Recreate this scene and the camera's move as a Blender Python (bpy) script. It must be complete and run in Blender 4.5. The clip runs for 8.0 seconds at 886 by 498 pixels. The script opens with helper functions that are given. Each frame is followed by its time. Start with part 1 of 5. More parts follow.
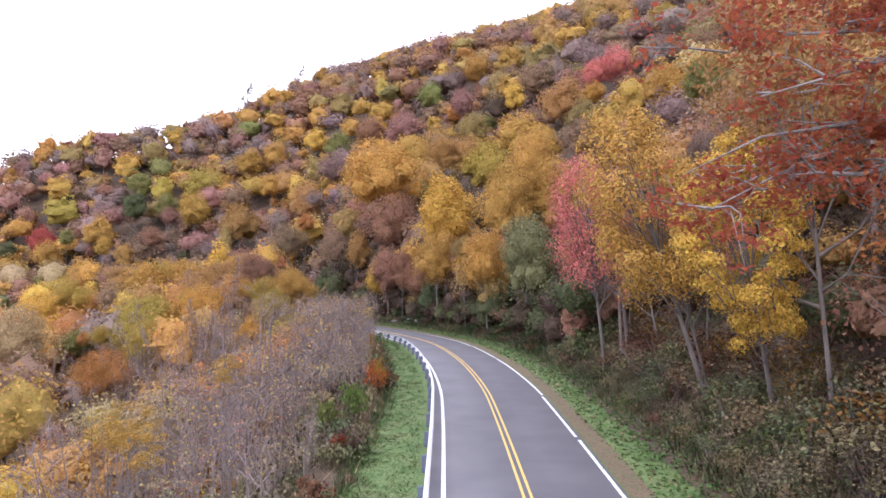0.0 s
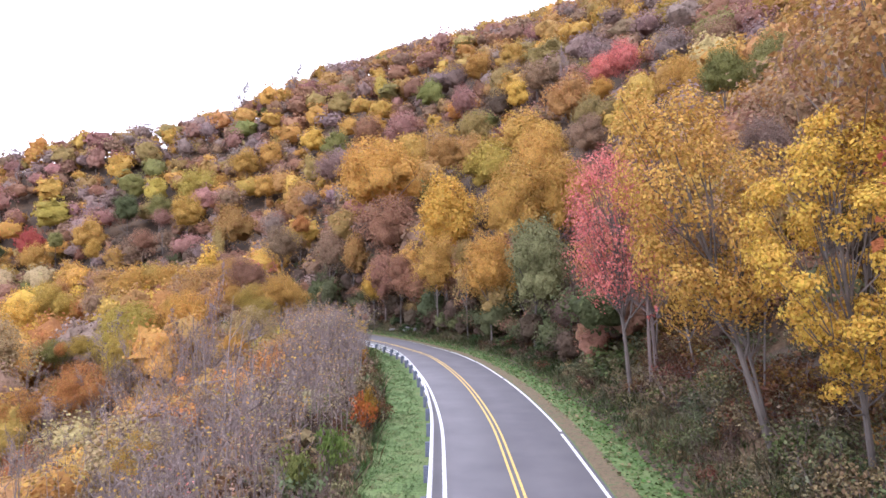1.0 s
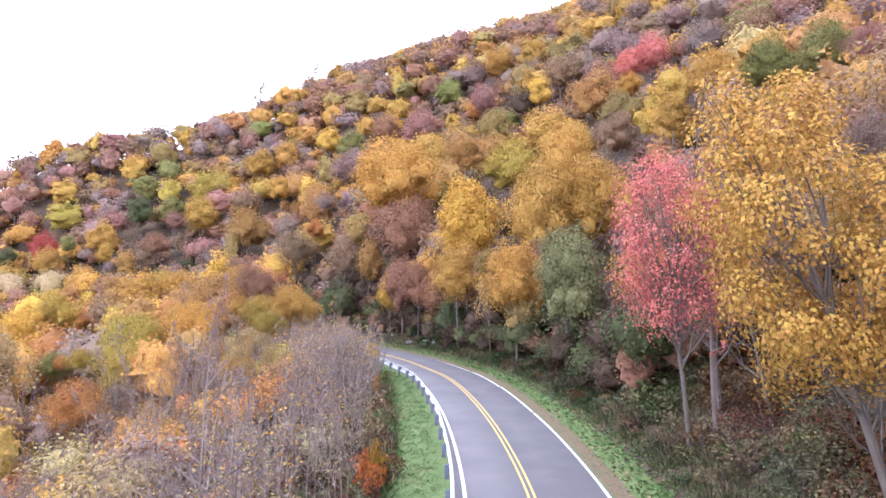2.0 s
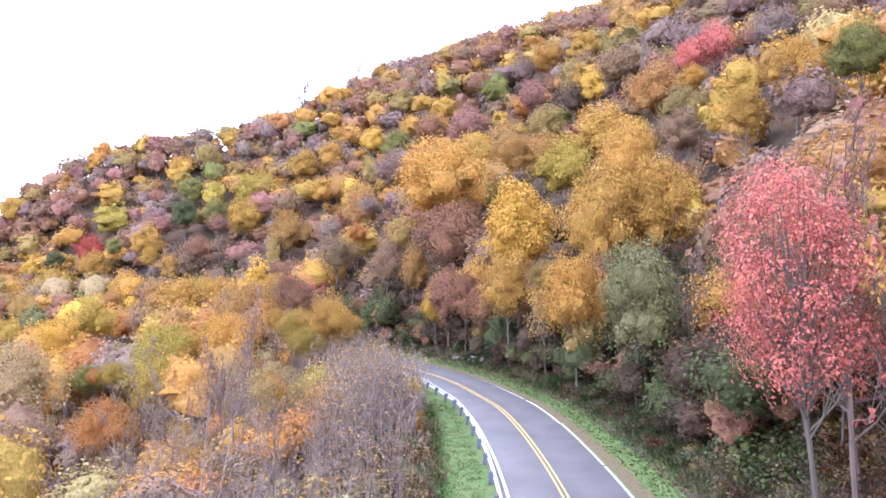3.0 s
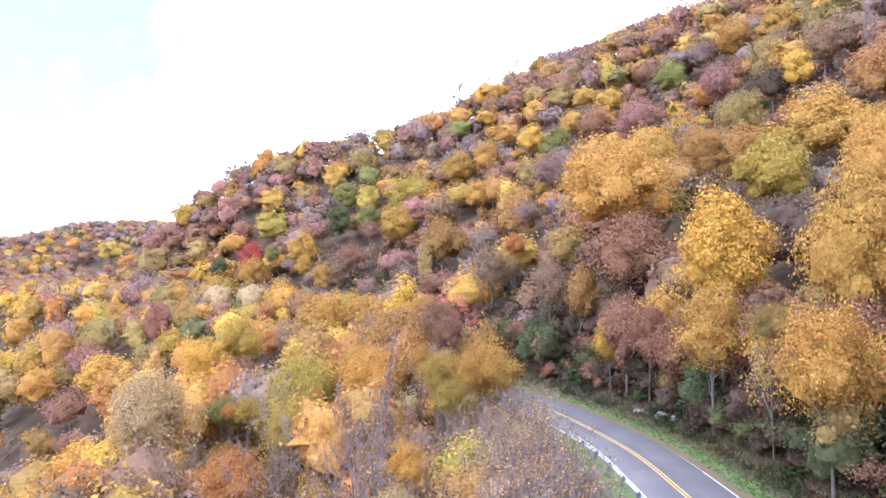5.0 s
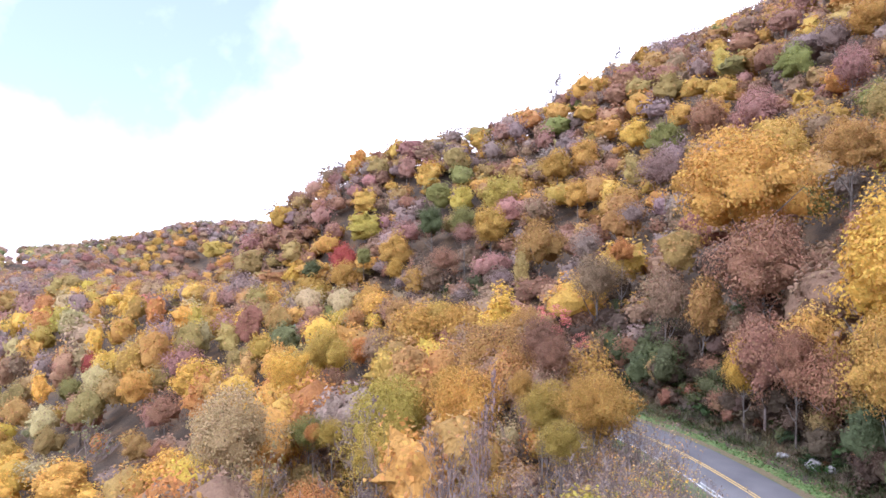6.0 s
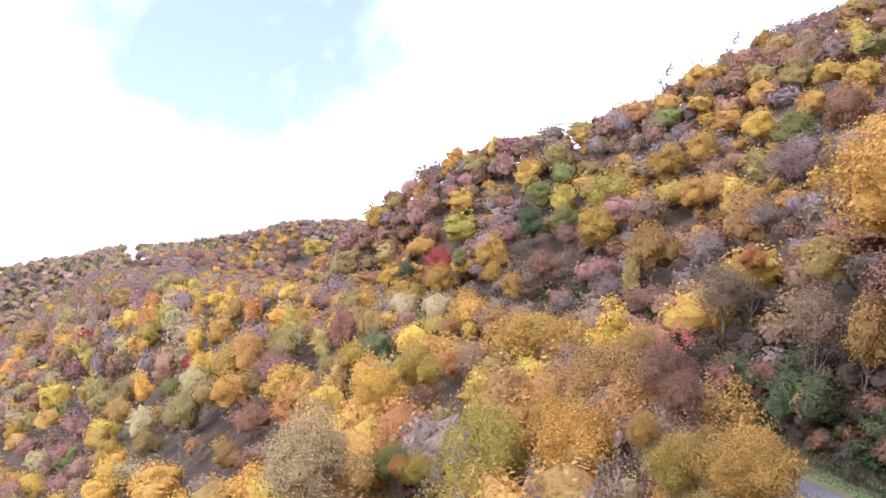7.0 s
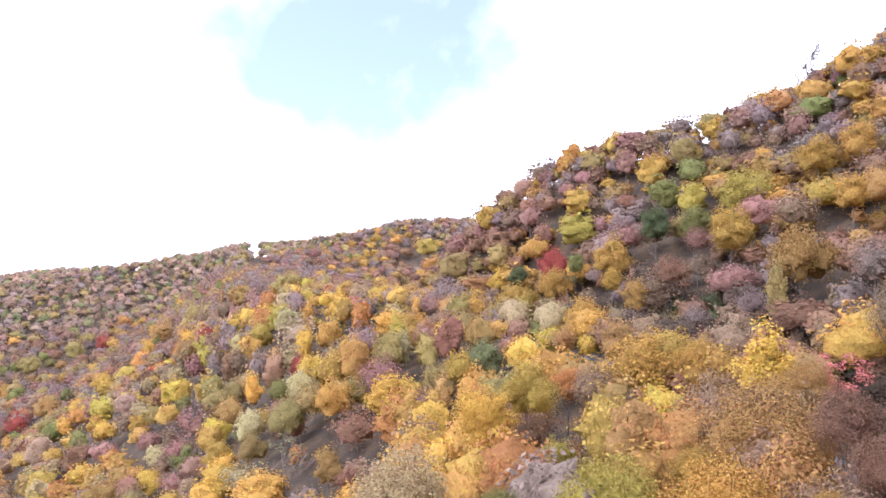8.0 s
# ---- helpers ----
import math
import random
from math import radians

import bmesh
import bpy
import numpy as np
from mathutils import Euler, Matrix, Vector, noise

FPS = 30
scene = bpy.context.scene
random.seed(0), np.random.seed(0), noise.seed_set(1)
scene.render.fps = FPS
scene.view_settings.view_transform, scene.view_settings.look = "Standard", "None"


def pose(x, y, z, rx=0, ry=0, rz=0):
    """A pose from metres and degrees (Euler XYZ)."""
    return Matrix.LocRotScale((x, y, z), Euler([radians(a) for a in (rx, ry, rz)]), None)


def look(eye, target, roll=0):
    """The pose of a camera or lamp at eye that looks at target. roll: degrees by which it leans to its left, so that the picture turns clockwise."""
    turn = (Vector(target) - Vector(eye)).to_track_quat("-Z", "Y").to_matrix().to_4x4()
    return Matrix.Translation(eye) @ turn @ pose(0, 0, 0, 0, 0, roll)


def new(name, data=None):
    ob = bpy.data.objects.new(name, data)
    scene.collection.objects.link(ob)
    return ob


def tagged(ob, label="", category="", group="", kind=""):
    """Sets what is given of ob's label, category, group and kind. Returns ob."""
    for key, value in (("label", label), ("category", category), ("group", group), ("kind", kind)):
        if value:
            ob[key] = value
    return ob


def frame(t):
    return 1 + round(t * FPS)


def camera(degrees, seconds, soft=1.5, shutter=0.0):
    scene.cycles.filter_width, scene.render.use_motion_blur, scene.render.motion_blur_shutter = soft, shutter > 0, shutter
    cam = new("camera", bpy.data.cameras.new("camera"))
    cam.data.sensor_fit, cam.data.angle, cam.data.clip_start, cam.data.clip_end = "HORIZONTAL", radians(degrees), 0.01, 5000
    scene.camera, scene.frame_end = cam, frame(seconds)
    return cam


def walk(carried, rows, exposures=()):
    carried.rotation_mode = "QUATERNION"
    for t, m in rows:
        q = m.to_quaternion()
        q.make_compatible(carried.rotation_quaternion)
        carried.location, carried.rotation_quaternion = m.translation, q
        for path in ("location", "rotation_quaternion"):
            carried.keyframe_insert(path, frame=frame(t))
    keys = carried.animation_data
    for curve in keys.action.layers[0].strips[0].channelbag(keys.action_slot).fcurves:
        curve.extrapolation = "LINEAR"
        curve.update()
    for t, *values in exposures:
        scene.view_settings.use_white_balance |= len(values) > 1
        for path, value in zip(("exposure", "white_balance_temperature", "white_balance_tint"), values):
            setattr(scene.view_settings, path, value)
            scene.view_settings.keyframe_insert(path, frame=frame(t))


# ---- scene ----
cam = camera(64.8, 8.0, soft=1.6)
PATH = [
    (0, (0.04, -1.194, 7.662), (0.041, 0.805, 7.72), -0.1),
    (0.5, (0.02, 1.994, 7.934), (0.02, 3.993, 7.992), -0.1),
    (1, (0.041, 5.225, 8.375), (0.04, 7.224, 8.434), -0.2),
    (2.5, (-0.375, 14.989, 10.507), (-0.486, 16.985, 10.562), -0.2),
    (3, (-0.815, 18.465, 11.377), (-0.999, 20.456, 11.428), -0.2),
    (3.5, (-1.344, 22.083, 12.19), (-1.62, 24.063, 12.24), -0.2),
    (4, (-2.096, 25.807, 13.071), (-2.471, 27.771, 13.117), -0.2),
    (4.5, (-3.071, 29.622, 14.09), (-3.567, 31.559, 14.133), -0.0),
    (6, (-8.058, 41.092, 16.402), (-8.921, 42.896, 16.436), 0.5),
    (6.5, (-10.38, 45.528, 17.104), (-11.37, 47.265, 17.133), 0.7),
    (7, (-12.805, 49.713, 17.861), (-13.911, 51.379, 17.885), 0.9),
    (7.5, (-15.585, 53.859, 18.676), (-16.811, 55.439, 18.694), 1.1),
    (8, (-18.659, 57.987, 19.441), (-20.019, 59.454, 19.452), 1.4),
]
walk(cam, [(t, look(eye, target, roll)) for t, eye, target, roll in PATH],
     exposures=[(0, 0.27, 5700, 20), (1.0, 0.45, 5700, 20), (2.5, 0.88, 5380, 19), (4.5, 0.95, 5350, 18), (6.5, 0.53, 5500, 16), (8, 0.57, 5500, 15)])

# ---- world and sun ----
GAP_IN_CLOUD = (-0.717, 0.596, 0.362)
SUN_EL, SUN_AZ = 48, 215          # degrees; azimuth clockwise from +y
world = bpy.data.worlds.new("world")
scene.world = world
world.use_nodes = True
wn, wl = world.node_tree.nodes, world.node_tree.links
sky = wn.new("ShaderNodeTexSky")
sky.sky_type = "NISHITA"
sky.sun_disc = False
sky.sun_elevation, sky.sun_rotation = radians(SUN_EL), radians(SUN_AZ)
sky.dust_density = 2.0
w_coord = wn.new("ShaderNodeTexCoord")
w_noise = wn.new("ShaderNodeTexNoise")
w_noise.inputs["Scale"].default_value, w_noise.inputs["Detail"].default_value = 7.0, 6
wl.new(w_coord.outputs["Generated"], w_noise.inputs["Vector"])
w_dot = wn.new("ShaderNodeVectorMath")                     # a thin place in the cloud cover, seen over the hollow
w_dot.operation = "DOT_PRODUCT"
w_dot.inputs[1].default_value = GAP_IN_CLOUD
wl.new(w_coord.outputs["Generated"], w_dot.inputs[0])
w_add = wn.new("ShaderNodeMath")
w_add.operation = "MULTIPLY_ADD"
w_add.inputs[1].default_value = 0.09
wl.new(w_noise.outputs["Fac"], w_add.inputs[0])
wl.new(w_dot.outputs["Value"], w_add.inputs[2])
w_ramp = wn.new("ShaderNodeMapRange")
w_ramp.inputs["From Min"].default_value, w_ramp.inputs["From Max"].default_value = 0.968, 1.033
w_ramp.inputs["To Min"].default_value, w_ramp.inputs["To Max"].default_value = 1.0, 0.16
wl.new(w_add.outputs[0], w_ramp.inputs["Value"])
w_mix = wn.new("ShaderNodeMixRGB")
w_mix.inputs[2].default_value = (14.0, 13.7, 14.0, 1)      # bright thin overcast
wl.new(w_ramp.outputs["Result"], w_mix.inputs[0])
wl.new(sky.outputs["Color"], w_mix.inputs[1])
wl.new(w_mix.outputs["Color"], wn["Background"].inputs["Color"])
wn["Background"].inputs["Strength"].default_value = 0.14

sun = new("sun", bpy.data.lights.new("sun", "SUN"))
sun.data.energy, sun.data.angle, sun.data.color = 1.0, radians(25), (1.0, 0.95, 0.86)
a, e = radians(SUN_AZ), radians(SUN_EL)
sun_from = Vector((math.sin(a) * math.cos(e), math.cos(a) * math.cos(e), math.sin(e)))
sun.matrix_world = look(sun_from * 300, (0, 0, 0))


# ---- materials ----
def nodes(name):
    m = bpy.data.materials.new(name)
    m.use_nodes = True
    n, l = m.node_tree.nodes, m.node_tree.links
    return m, n, l, n["Principled BSDF"]


def noise_node(n, l, scale, detail=4, coord="Object"):
    c = n.new("ShaderNodeTexCoord")
    t = n.new("ShaderNodeTexNoise")
    t.inputs["Scale"].default_value, t.inputs["Detail"].default_value = scale, detail
    l.new(c.outputs[coord], t.inputs["Vector"])
    return t.outputs["Fac"]


def ramp_node(n, l, fac, stops):
    r = n.new("ShaderNodeValToRGB")
    while len(r.color_ramp.elements) < len(stops):
        r.color_ramp.elements.new(0.5)
    for el, (p, c) in zip(r.color_ramp.elements, stops):
        el.position, el.color = p, (*c, 1)
    l.new(fac, r.inputs["Fac"])
    return r.outputs["Color"]


def mix_node(n, l, fac, a, b, kind="MIX"):
    m = n.new("ShaderNodeMixRGB")
    m.blend_type = kind
    for i, v in ((0, fac), (1, a), (2, b)):
        if isinstance(v, (int, float)):
            m.inputs[i].default_value = v
        elif isinstance(v, tuple):
            m.inputs[i].default_value = (*v, 1)
        else:
            l.new(v, m.inputs[i])
    return m.outputs["Color"]


def bump_node(n, l, fac, strength, distance, bsdf):
    b = n.new("ShaderNodeBump")
    b.inputs["Strength"].default_value, b.inputs["Distance"].default_value = strength, distance
    l.new(fac, b.inputs["Height"])
    l.new(b.outputs["Normal"], bsdf.inputs["Normal"])


def surface(name, stops, scale, fine, rough=0.85, bump=0.4, dist=0.03):
    """A matt surface of two noises: broad patches in the colours of stops, and a fine grain."""
    m, n, l, b = nodes(name)
    broad = ramp_node(n, l, noise_node(n, l, scale, 5), stops)
    grain = noise_node(n, l, fine, 6)
    g = ramp_node(n, l, grain, [(0.3, (0.62, 0.62, 0.62)), (0.7, (1.3, 1.3, 1.3))])
    l.new(mix_node(n, l, 1.0, broad, g, "MULTIPLY"), b.inputs["Base Color"])
    b.inputs["Roughness"].default_value = rough
    bump_node(n, l, grain, bump, dist, b)
    return m


def foliage(name, source):
    """Leaves: the tree's own colour, each leaf spray lighter, darker, greener or redder than the next, with light coming through."""
    m, n, l, b = nodes(name)
    if source == "object":
        col = n.new("ShaderNodeObjectInfo").outputs["Color"]
    else:
        at = n.new("ShaderNodeAttribute")
        at.attribute_name = source
        col = at.outputs["Color"]
    geo = n.new("ShaderNodeNewGeometry")
    hs = n.new("ShaderNodeHueSaturation")
    mr = n.new("ShaderNodeMapRange")
    mr.inputs["To Min"].default_value, mr.inputs["To Max"].default_value = 0.484, 0.515
    l.new(geo.outputs["Random Per Island"], mr.inputs["Value"])
    l.new(mr.outputs["Result"], hs.inputs["Hue"])
    mul = n.new("ShaderNodeMath")
    mul.operation = "MULTIPLY"
    mul.inputs[1].default_value = 7.31
    fr = n.new("ShaderNodeMath")
    fr.operation = "FRACT"
    l.new(geo.outputs["Random Per Island"], mul.inputs[0])
    l.new(mul.outputs[0], fr.inputs[0])
    mv = n.new("ShaderNodeMapRange")
    mv.inputs["To Min"].default_value, mv.inputs["To Max"].default_value = 0.74, 1.20
    l.new(fr.outputs[0], mv.inputs["Value"])
    l.new(mv.outputs["Result"], hs.inputs["Value"])
    hs.inputs["Saturation"].default_value = 1.0
    speck = noise_node(n, l, 2.6 if source == "tint" else 38.0, 3, "Object")
    fleck = ramp_node(n, l, speck, [(0.32, (0.82, 0.8, 0.8)), (0.5, (1.0, 1.0, 1.0)), (0.68, (1.12, 1.12, 1.1))])
    l.new(mix_node(n, l, 1.0, col, fleck, "MULTIPLY"), hs.inputs["Color"])
    bump_node(n, l, speck, 0.9, 0.35, b)
    l.new(hs.outputs["Color"], b.inputs["Base Color"])
    b.inputs["Roughness"].default_value = 0.62
    b.inputs["Specular IOR Level"].default_value = 0.12
    tr = n.new("ShaderNodeBsdfTranslucent")
    l.new(hs.outputs["Color"], tr.inputs["Color"])
    mx = n.new("ShaderNodeMixShader")
    mx.inputs[0].default_value = 0.35
    l.new(b.outputs[0], mx.inputs[1])
    l.new(tr.outputs[0], mx.inputs[2])
    l.new(mx.outputs[0], n["Material Output"].inputs["Surface"])
    return m


LEAVES = foliage("leaves", "object")
WOODS = foliage("wood_leaves", "tint")
BARK = surface("bark", [(0.3, (0.10, 0.08, 0.07)), (0.7, (0.24, 0.21, 0.19))], 1.3, 14, 0.9, 0.8, 0.03)
TWIG = surface("twig_bark", [(0.3, (0.14, 0.105, 0.095)), (0.7, (0.30, 0.235, 0.215))], 0.8, 9, 0.9, 0.3, 0.01)
PALE_BARK = surface("pale_bark", [(0.3, (0.15, 0.135, 0.125)), (0.7, (0.33, 0.30, 0.28))], 1.6, 16, 0.9, 0.7, 0.02)
GROUND = surface("forest_floor", [(0.25, (0.05, 0.038, 0.03)), (0.5, (0.10, 0.07, 0.048)), (0.62, (0.15, 0.095, 0.055)), (0.8, (0.08, 0.075, 0.04))], 0.22, 3.5, 0.95, 0.8, 0.15)
GRASS_SOIL = surface("grass_verge", [(0.25, (0.085, 0.14, 0.04)), (0.5, (0.12, 0.185, 0.055)), (0.68, (0.155, 0.19, 0.07)), (0.85, (0.19, 0.15, 0.07))], 0.6, 8, 0.9, 0.6, 0.05)
LITTER = surface("leaf_litter", [(0.3, (0.10, 0.085, 0.045)), (0.5, (0.17, 0.12, 0.07)), (0.7, (0.09, 0.12, 0.045))], 2.6, 16, 0.9, 0.6, 0.03)
STEEL = surface("weathered_galvanised_steel", [(0.3, (0.66, 0.67, 0.70)), (0.7, (0.80, 0.80, 0.83))], 1.5, 30, 0.5, 0.1, 0.005)
POST = surface("weathered_post", [(0.3, (0.10, 0.115, 0.17)), (0.7, (0.20, 0.22, 0.30))], 2, 25, 0.8, 0.3, 0.01)
ROCK = surface("rock", [(0.3, (0.16, 0.15, 0.15)), (0.7, (0.38, 0.36, 0.36))], 1.5, 9, 0.9, 0.8, 0.05)


def asphalt():
    m, n, l, b = nodes("worn_asphalt")
    at = n.new("ShaderNodeAttribute")
    at.attribute_name = "across"
    tracks = ramp_node(n, l, at.outputs["Fac"], [(0.0, (0.10, 0.097, 0.105)), (0.2, (0.155, 0.148, 0.162)), (0.34, (0.135, 0.13, 0.142)), (0.5, (0.105, 0.10, 0.112)), (0.64, (0.125, 0.119, 0.131)), (0.84, (0.105, 0.10, 0.111)), (1.0, (0.08, 0.077, 0.084))])
    patch = ramp_node(n, l, noise_node(n, l, 0.35, 5), [(0.3, (0.82, 0.82, 0.84)), (0.7, (1.12, 1.12, 1.1))])
    grain = noise_node(n, l, 60, 3)
    g = ramp_node(n, l, grain, [(0.3, (0.85, 0.85, 0.85)), (0.7, (1.15, 1.15, 1.15))])
    c = mix_node(n, l, 1.0, mix_node(n, l, 1.0, tracks, patch, "MULTIPLY"), g, "MULTIPLY")
    l.new(c, b.inputs["Base Color"])
    b.inputs["Roughness"].default_value = 0.75
    bump_node(n, l, grain, 0.3, 0.006, b)
    return m


def paint(name, colour, worn):
    """Road paint, worn through to the asphalt in flecks and longer bare runs."""
    m, n, l, b = nodes(name)
    f = ramp_node(n, l, noise_node(n, l, 9, 8), [(worn - 0.04, (0, 0, 0)), (worn + 0.05, (1, 1, 1))])
    l.new(mix_node(n, l, f, (0.2, 0.19, 0.2), colour), b.inputs["Base Color"])
    b.inputs["Roughness"].default_value = 0.7
    return m


ASPHALT = asphalt()
WHITE = paint("white_road_paint", (0.78, 0.78, 0.80), 0.40)
YELLOW = paint("yellow_road_paint", (0.68, 0.46, 0.12), 0.36)


# ---- mesh helpers ----
def loose(quads, normals=None):
    """Loose quads (n, 4, 3) as points, faces and normals."""
    v = np.asarray(quads, np.float32).reshape(-1, 3)
    n = np.zeros_like(v) if normals is None else np.repeat(np.asarray(normals, np.float32), 4, axis=0)
    return v, np.arange(len(v), dtype=np.int32).reshape(-1, 4), n


def merged(*shapes):
    """Several (points, faces, normals) as one."""
    at, fs = 0, []
    for v, f, n in shapes:
        fs.append(f + at)
        at += len(v)
    return np.concatenate([q[0] for q in shapes]), np.concatenate(fs), np.concatenate([q[2] for q in shapes])


def shape_mesh(name, shape, material, tint=None, soft=True):
    """A mesh of quads; tint: a colour a point; soft: lit by the shape's own normals."""
    v, f, n = shape
    me = bpy.data.meshes.new(name)
    me.vertices.add(len(v))
    me.vertices.foreach_set("co", np.asarray(v, np.float32).reshape(-1))
    me.loops.add(4 * len(f))
    me.loops.foreach_set("vertex_index", np.asarray(f, np.int32).reshape(-1))
    me.polygons.add(len(f))
    me.polygons.foreach_set("loop_start", np.arange(len(f), dtype=np.int32) * 4)
    if tint is not None:
        at = me.color_attributes.new("tint", "FLOAT_COLOR", "POINT")
        rgba = np.ones((len(v), 4), np.float32)
        rgba[:, :3] = tint
        at.data.foreach_set("color", rgba.reshape(-1))
    if soft:
        at = me.attributes.new("custom_normal", "FLOAT_VECTOR", "POINT")
        at.data.foreach_set("vector", np.asarray(n, np.float32).reshape(-1))
    me.update(calc_edges=True)
    me.materials.append(material)
    return me


def quads_mesh(name, quads, material):
    return shape_mesh(name, loose(quads), material, soft=False)


def grid_mesh(name, pts, material, smooth=True, across=False):
    """A sheet through an array of points (rows, columns, 3)."""
    r, c = pts.shape[:2]
    i = np.arange(r * c).reshape(r, c)
    f = np.stack([i[:-1, :-1], i[:-1, 1:], i[1:, 1:], i[1:, :-1]], -1).reshape(-1, 4)
    me = bpy.data.meshes.new(name)
    me.from_pydata(pts.reshape(-1, 3).tolist(), [], f.tolist())
    me.polygons.foreach_set("use_smooth", [smooth] * len(f))
    if across:
        at = me.attributes.new("across", "FLOAT", "POINT")
        at.data.foreach_set("value", np.tile(np.linspace(0, 1, c), r).astype(np.float32))
    me.materials.append(material)
    me.update()
    return me


def part(name, me, parent, label=""):
    ob = new(name, me)
    ob.parent = parent
    return tagged(ob, label)


# ---- the lie of the land ----
def spline(pts, n=16):
    p = np.asarray(pts, float)
    p = np.vstack([2 * p[0] - p[1], p, 2 * p[-1] - p[-2]])
    out = []
    for i in range(1, len(p) - 2):
        for t in np.arange(n) / n:
            a, b, c, d = p[i - 1:i + 3]
            out.append(0.5 * (2 * b + (c - a) * t + (2 * a - 5 * b + 4 * c - d) * t * t + (3 * b - a - 3 * c + d) * t ** 3))
    return np.array(out + [p[-2]])


# the road's middle line, which follows the mountainside's contour
LINE = spline([(4, -90), (3.2, -20), (2.9, 10), (2.9, 34), (2.6, 46), (1.3, 60), (-0.9, 74.5), (-3.5, 84), (-8.3, 96.5), (-16.8, 110), (-28, 122), (-43, 142.5), (-80, 178), (-150, 205), (-245, 238), (-420, 320), (-700, 480)])
ALONG = np.r_[0, np.cumsum(np.linalg.norm(np.diff(LINE, axis=0), axis=1))]
CREST = [(-400, 680, 54), (-500, 545, 45), (-590, 460, 22), (-645, 390, 7), (-680, 300, -8), (-705, 210, -38), (-720, 60, -90)]


def side_of(x, y):
    """Signed distance from the road's middle line (uphill side positive) and the length along it."""
    x, y = np.atleast_1d(np.asarray(x, float)), np.atleast_1d(np.asarray(y, float))
    best, s, l = np.full(x.shape, 1e9), np.zeros(x.shape), np.zeros(x.shape)
    for i in range(len(LINE) - 1):
        ax, ay = LINE[i]
        ux, uy = LINE[i + 1] - LINE[i]
        t = np.clip(((x - ax) * ux + (y - ay) * uy) / (ux * ux + uy * uy), 0, 1)
        dx, dy = x - ax - t * ux, y - ay - t * uy
        d = np.hypot(dx, dy)
        m = d < best
        best = np.where(m, d, best)
        s = np.where(m, np.where(uy * dx - ux * dy >= 0, d, -d), s)
        l = np.where(m, ALONG[i] + t * (ALONG[i + 1] - ALONG[i]), l)
    return s, l


def road_z(l):
    """The road dips a little into the bend."""
    return -1.1 * np.clip((l - 140) / 60, 0, 1) ** 2 * (3 - 2 * np.clip((l - 140) / 60, 0, 1))


def soft_min(a, b, k):
    h = np.clip(0.5 + 0.5 * (b - a) / k, 0, 1)
    return b * (1 - h) + a * h - k * h * (1 - h)


HILL = [138.3, 79.0, 0.424, 0.281, 23.0]      # rise of the upper slope, height and fall of its ridge, the knob


def ground_z(x, y):
    x, y = np.atleast_1d(np.asarray(x, float)), np.atleast_1d(np.asarray(y, float))
    s, l = side_of(x, y)
    up = np.clip(s - 5.6, 0, None)
    near = 0.68 * (np.sqrt(up ** 2 + 25) - 5)
    far = 44 + HILL[0] * (1 - np.exp(-np.clip(s - 75, 0, None) / 150))
    hill = np.where(s < 75, near, far)
    cap = HILL[1] + HILL[2] * (x + 102) + HILL[3] * (y - 352) - 0.7 * np.clip((x + 102) * -0.82 + (y - 352) * 0.57, 0, None)
    hill = soft_min(hill, np.maximum(cap, -170), 12.0)
    hill = hill + HILL[4] * np.exp(-((x + 172) ** 2 + (y - 250) ** 2) / (2 * 36.0 ** 2)) * np.clip(s / 60, 0, 1)      # a knob on the skyline
    dn = np.clip(-s - 6.3, 0, None)
    fall = -0.62 * (np.sqrt(dn ** 2 + 9) - 3)
    fall = -soft_min(-fall, np.full_like(fall, 170.0), 60)
    z = road_z(l) + np.where(s > 0, np.where(s < 12, np.minimum(near, 60), hill), fall)
    # rolling detail away from the road
    away = np.clip((np.abs(s) - 9) / 25, 0, 1)
    z = z + away * (2.2 * np.sin(x * 0.043 + 1.0) * np.sin(y * 0.051) + 1.0 * np.sin(x * 0.13 + y * 0.06) * np.sin(y * 0.11 - 0.4))
    # the next ridge across the hollow
    ridge = np.full_like(z, -170.0)
    for (x0, y0, z0), (x1, y1, z1) in zip(CREST[:-1], CREST[1:]):
        t = np.clip(((x - x0) * (x1 - x0) + (y - y0) * (y1 - y0)) / ((x1 - x0) ** 2 + (y1 - y0) ** 2), 0, 1)
        d = np.hypot(x - x0 - t * (x1 - x0), y - y0 - t * (y1 - y0))
        spurs = 9 * np.sin((x * 0.3 + y) * 0.035) * np.clip(d / 80, 0, 1)
        ridge = np.maximum(ridge, z0 + t * (z1 - z0) - 0.36 * np.sqrt(d * d + 900) + 10 + spurs)
    z = -soft_min(-z, -ridge, 14.0)
    far_out = np.clip((np.hypot(x + 100, y - 150) - 900) / 500, 0, 1)
    z = z * (1 - far_out) + (-172) * far_out
    return np.where(np.abs(s) < 3.9, road_z(l) - 0.07, np.where((np.abs(s) < 5.6), road_z(l) - 0.03, z))


def sinh_axis(centre, reach, step, n):
    """Coordinates that lie step apart at the centre and spread out to reach."""
    u = np.linspace(-1, 1, n)
    lo, hi = 0.1, 20.0
    for _ in range(60):
        k = (lo + hi) / 2
        if reach * k / math.sinh(k) * (2 / (n - 1)) > step:
            lo = k
        else:
            hi = k
    return centre + reach * np.sinh(k * u) / math.sinh(k)


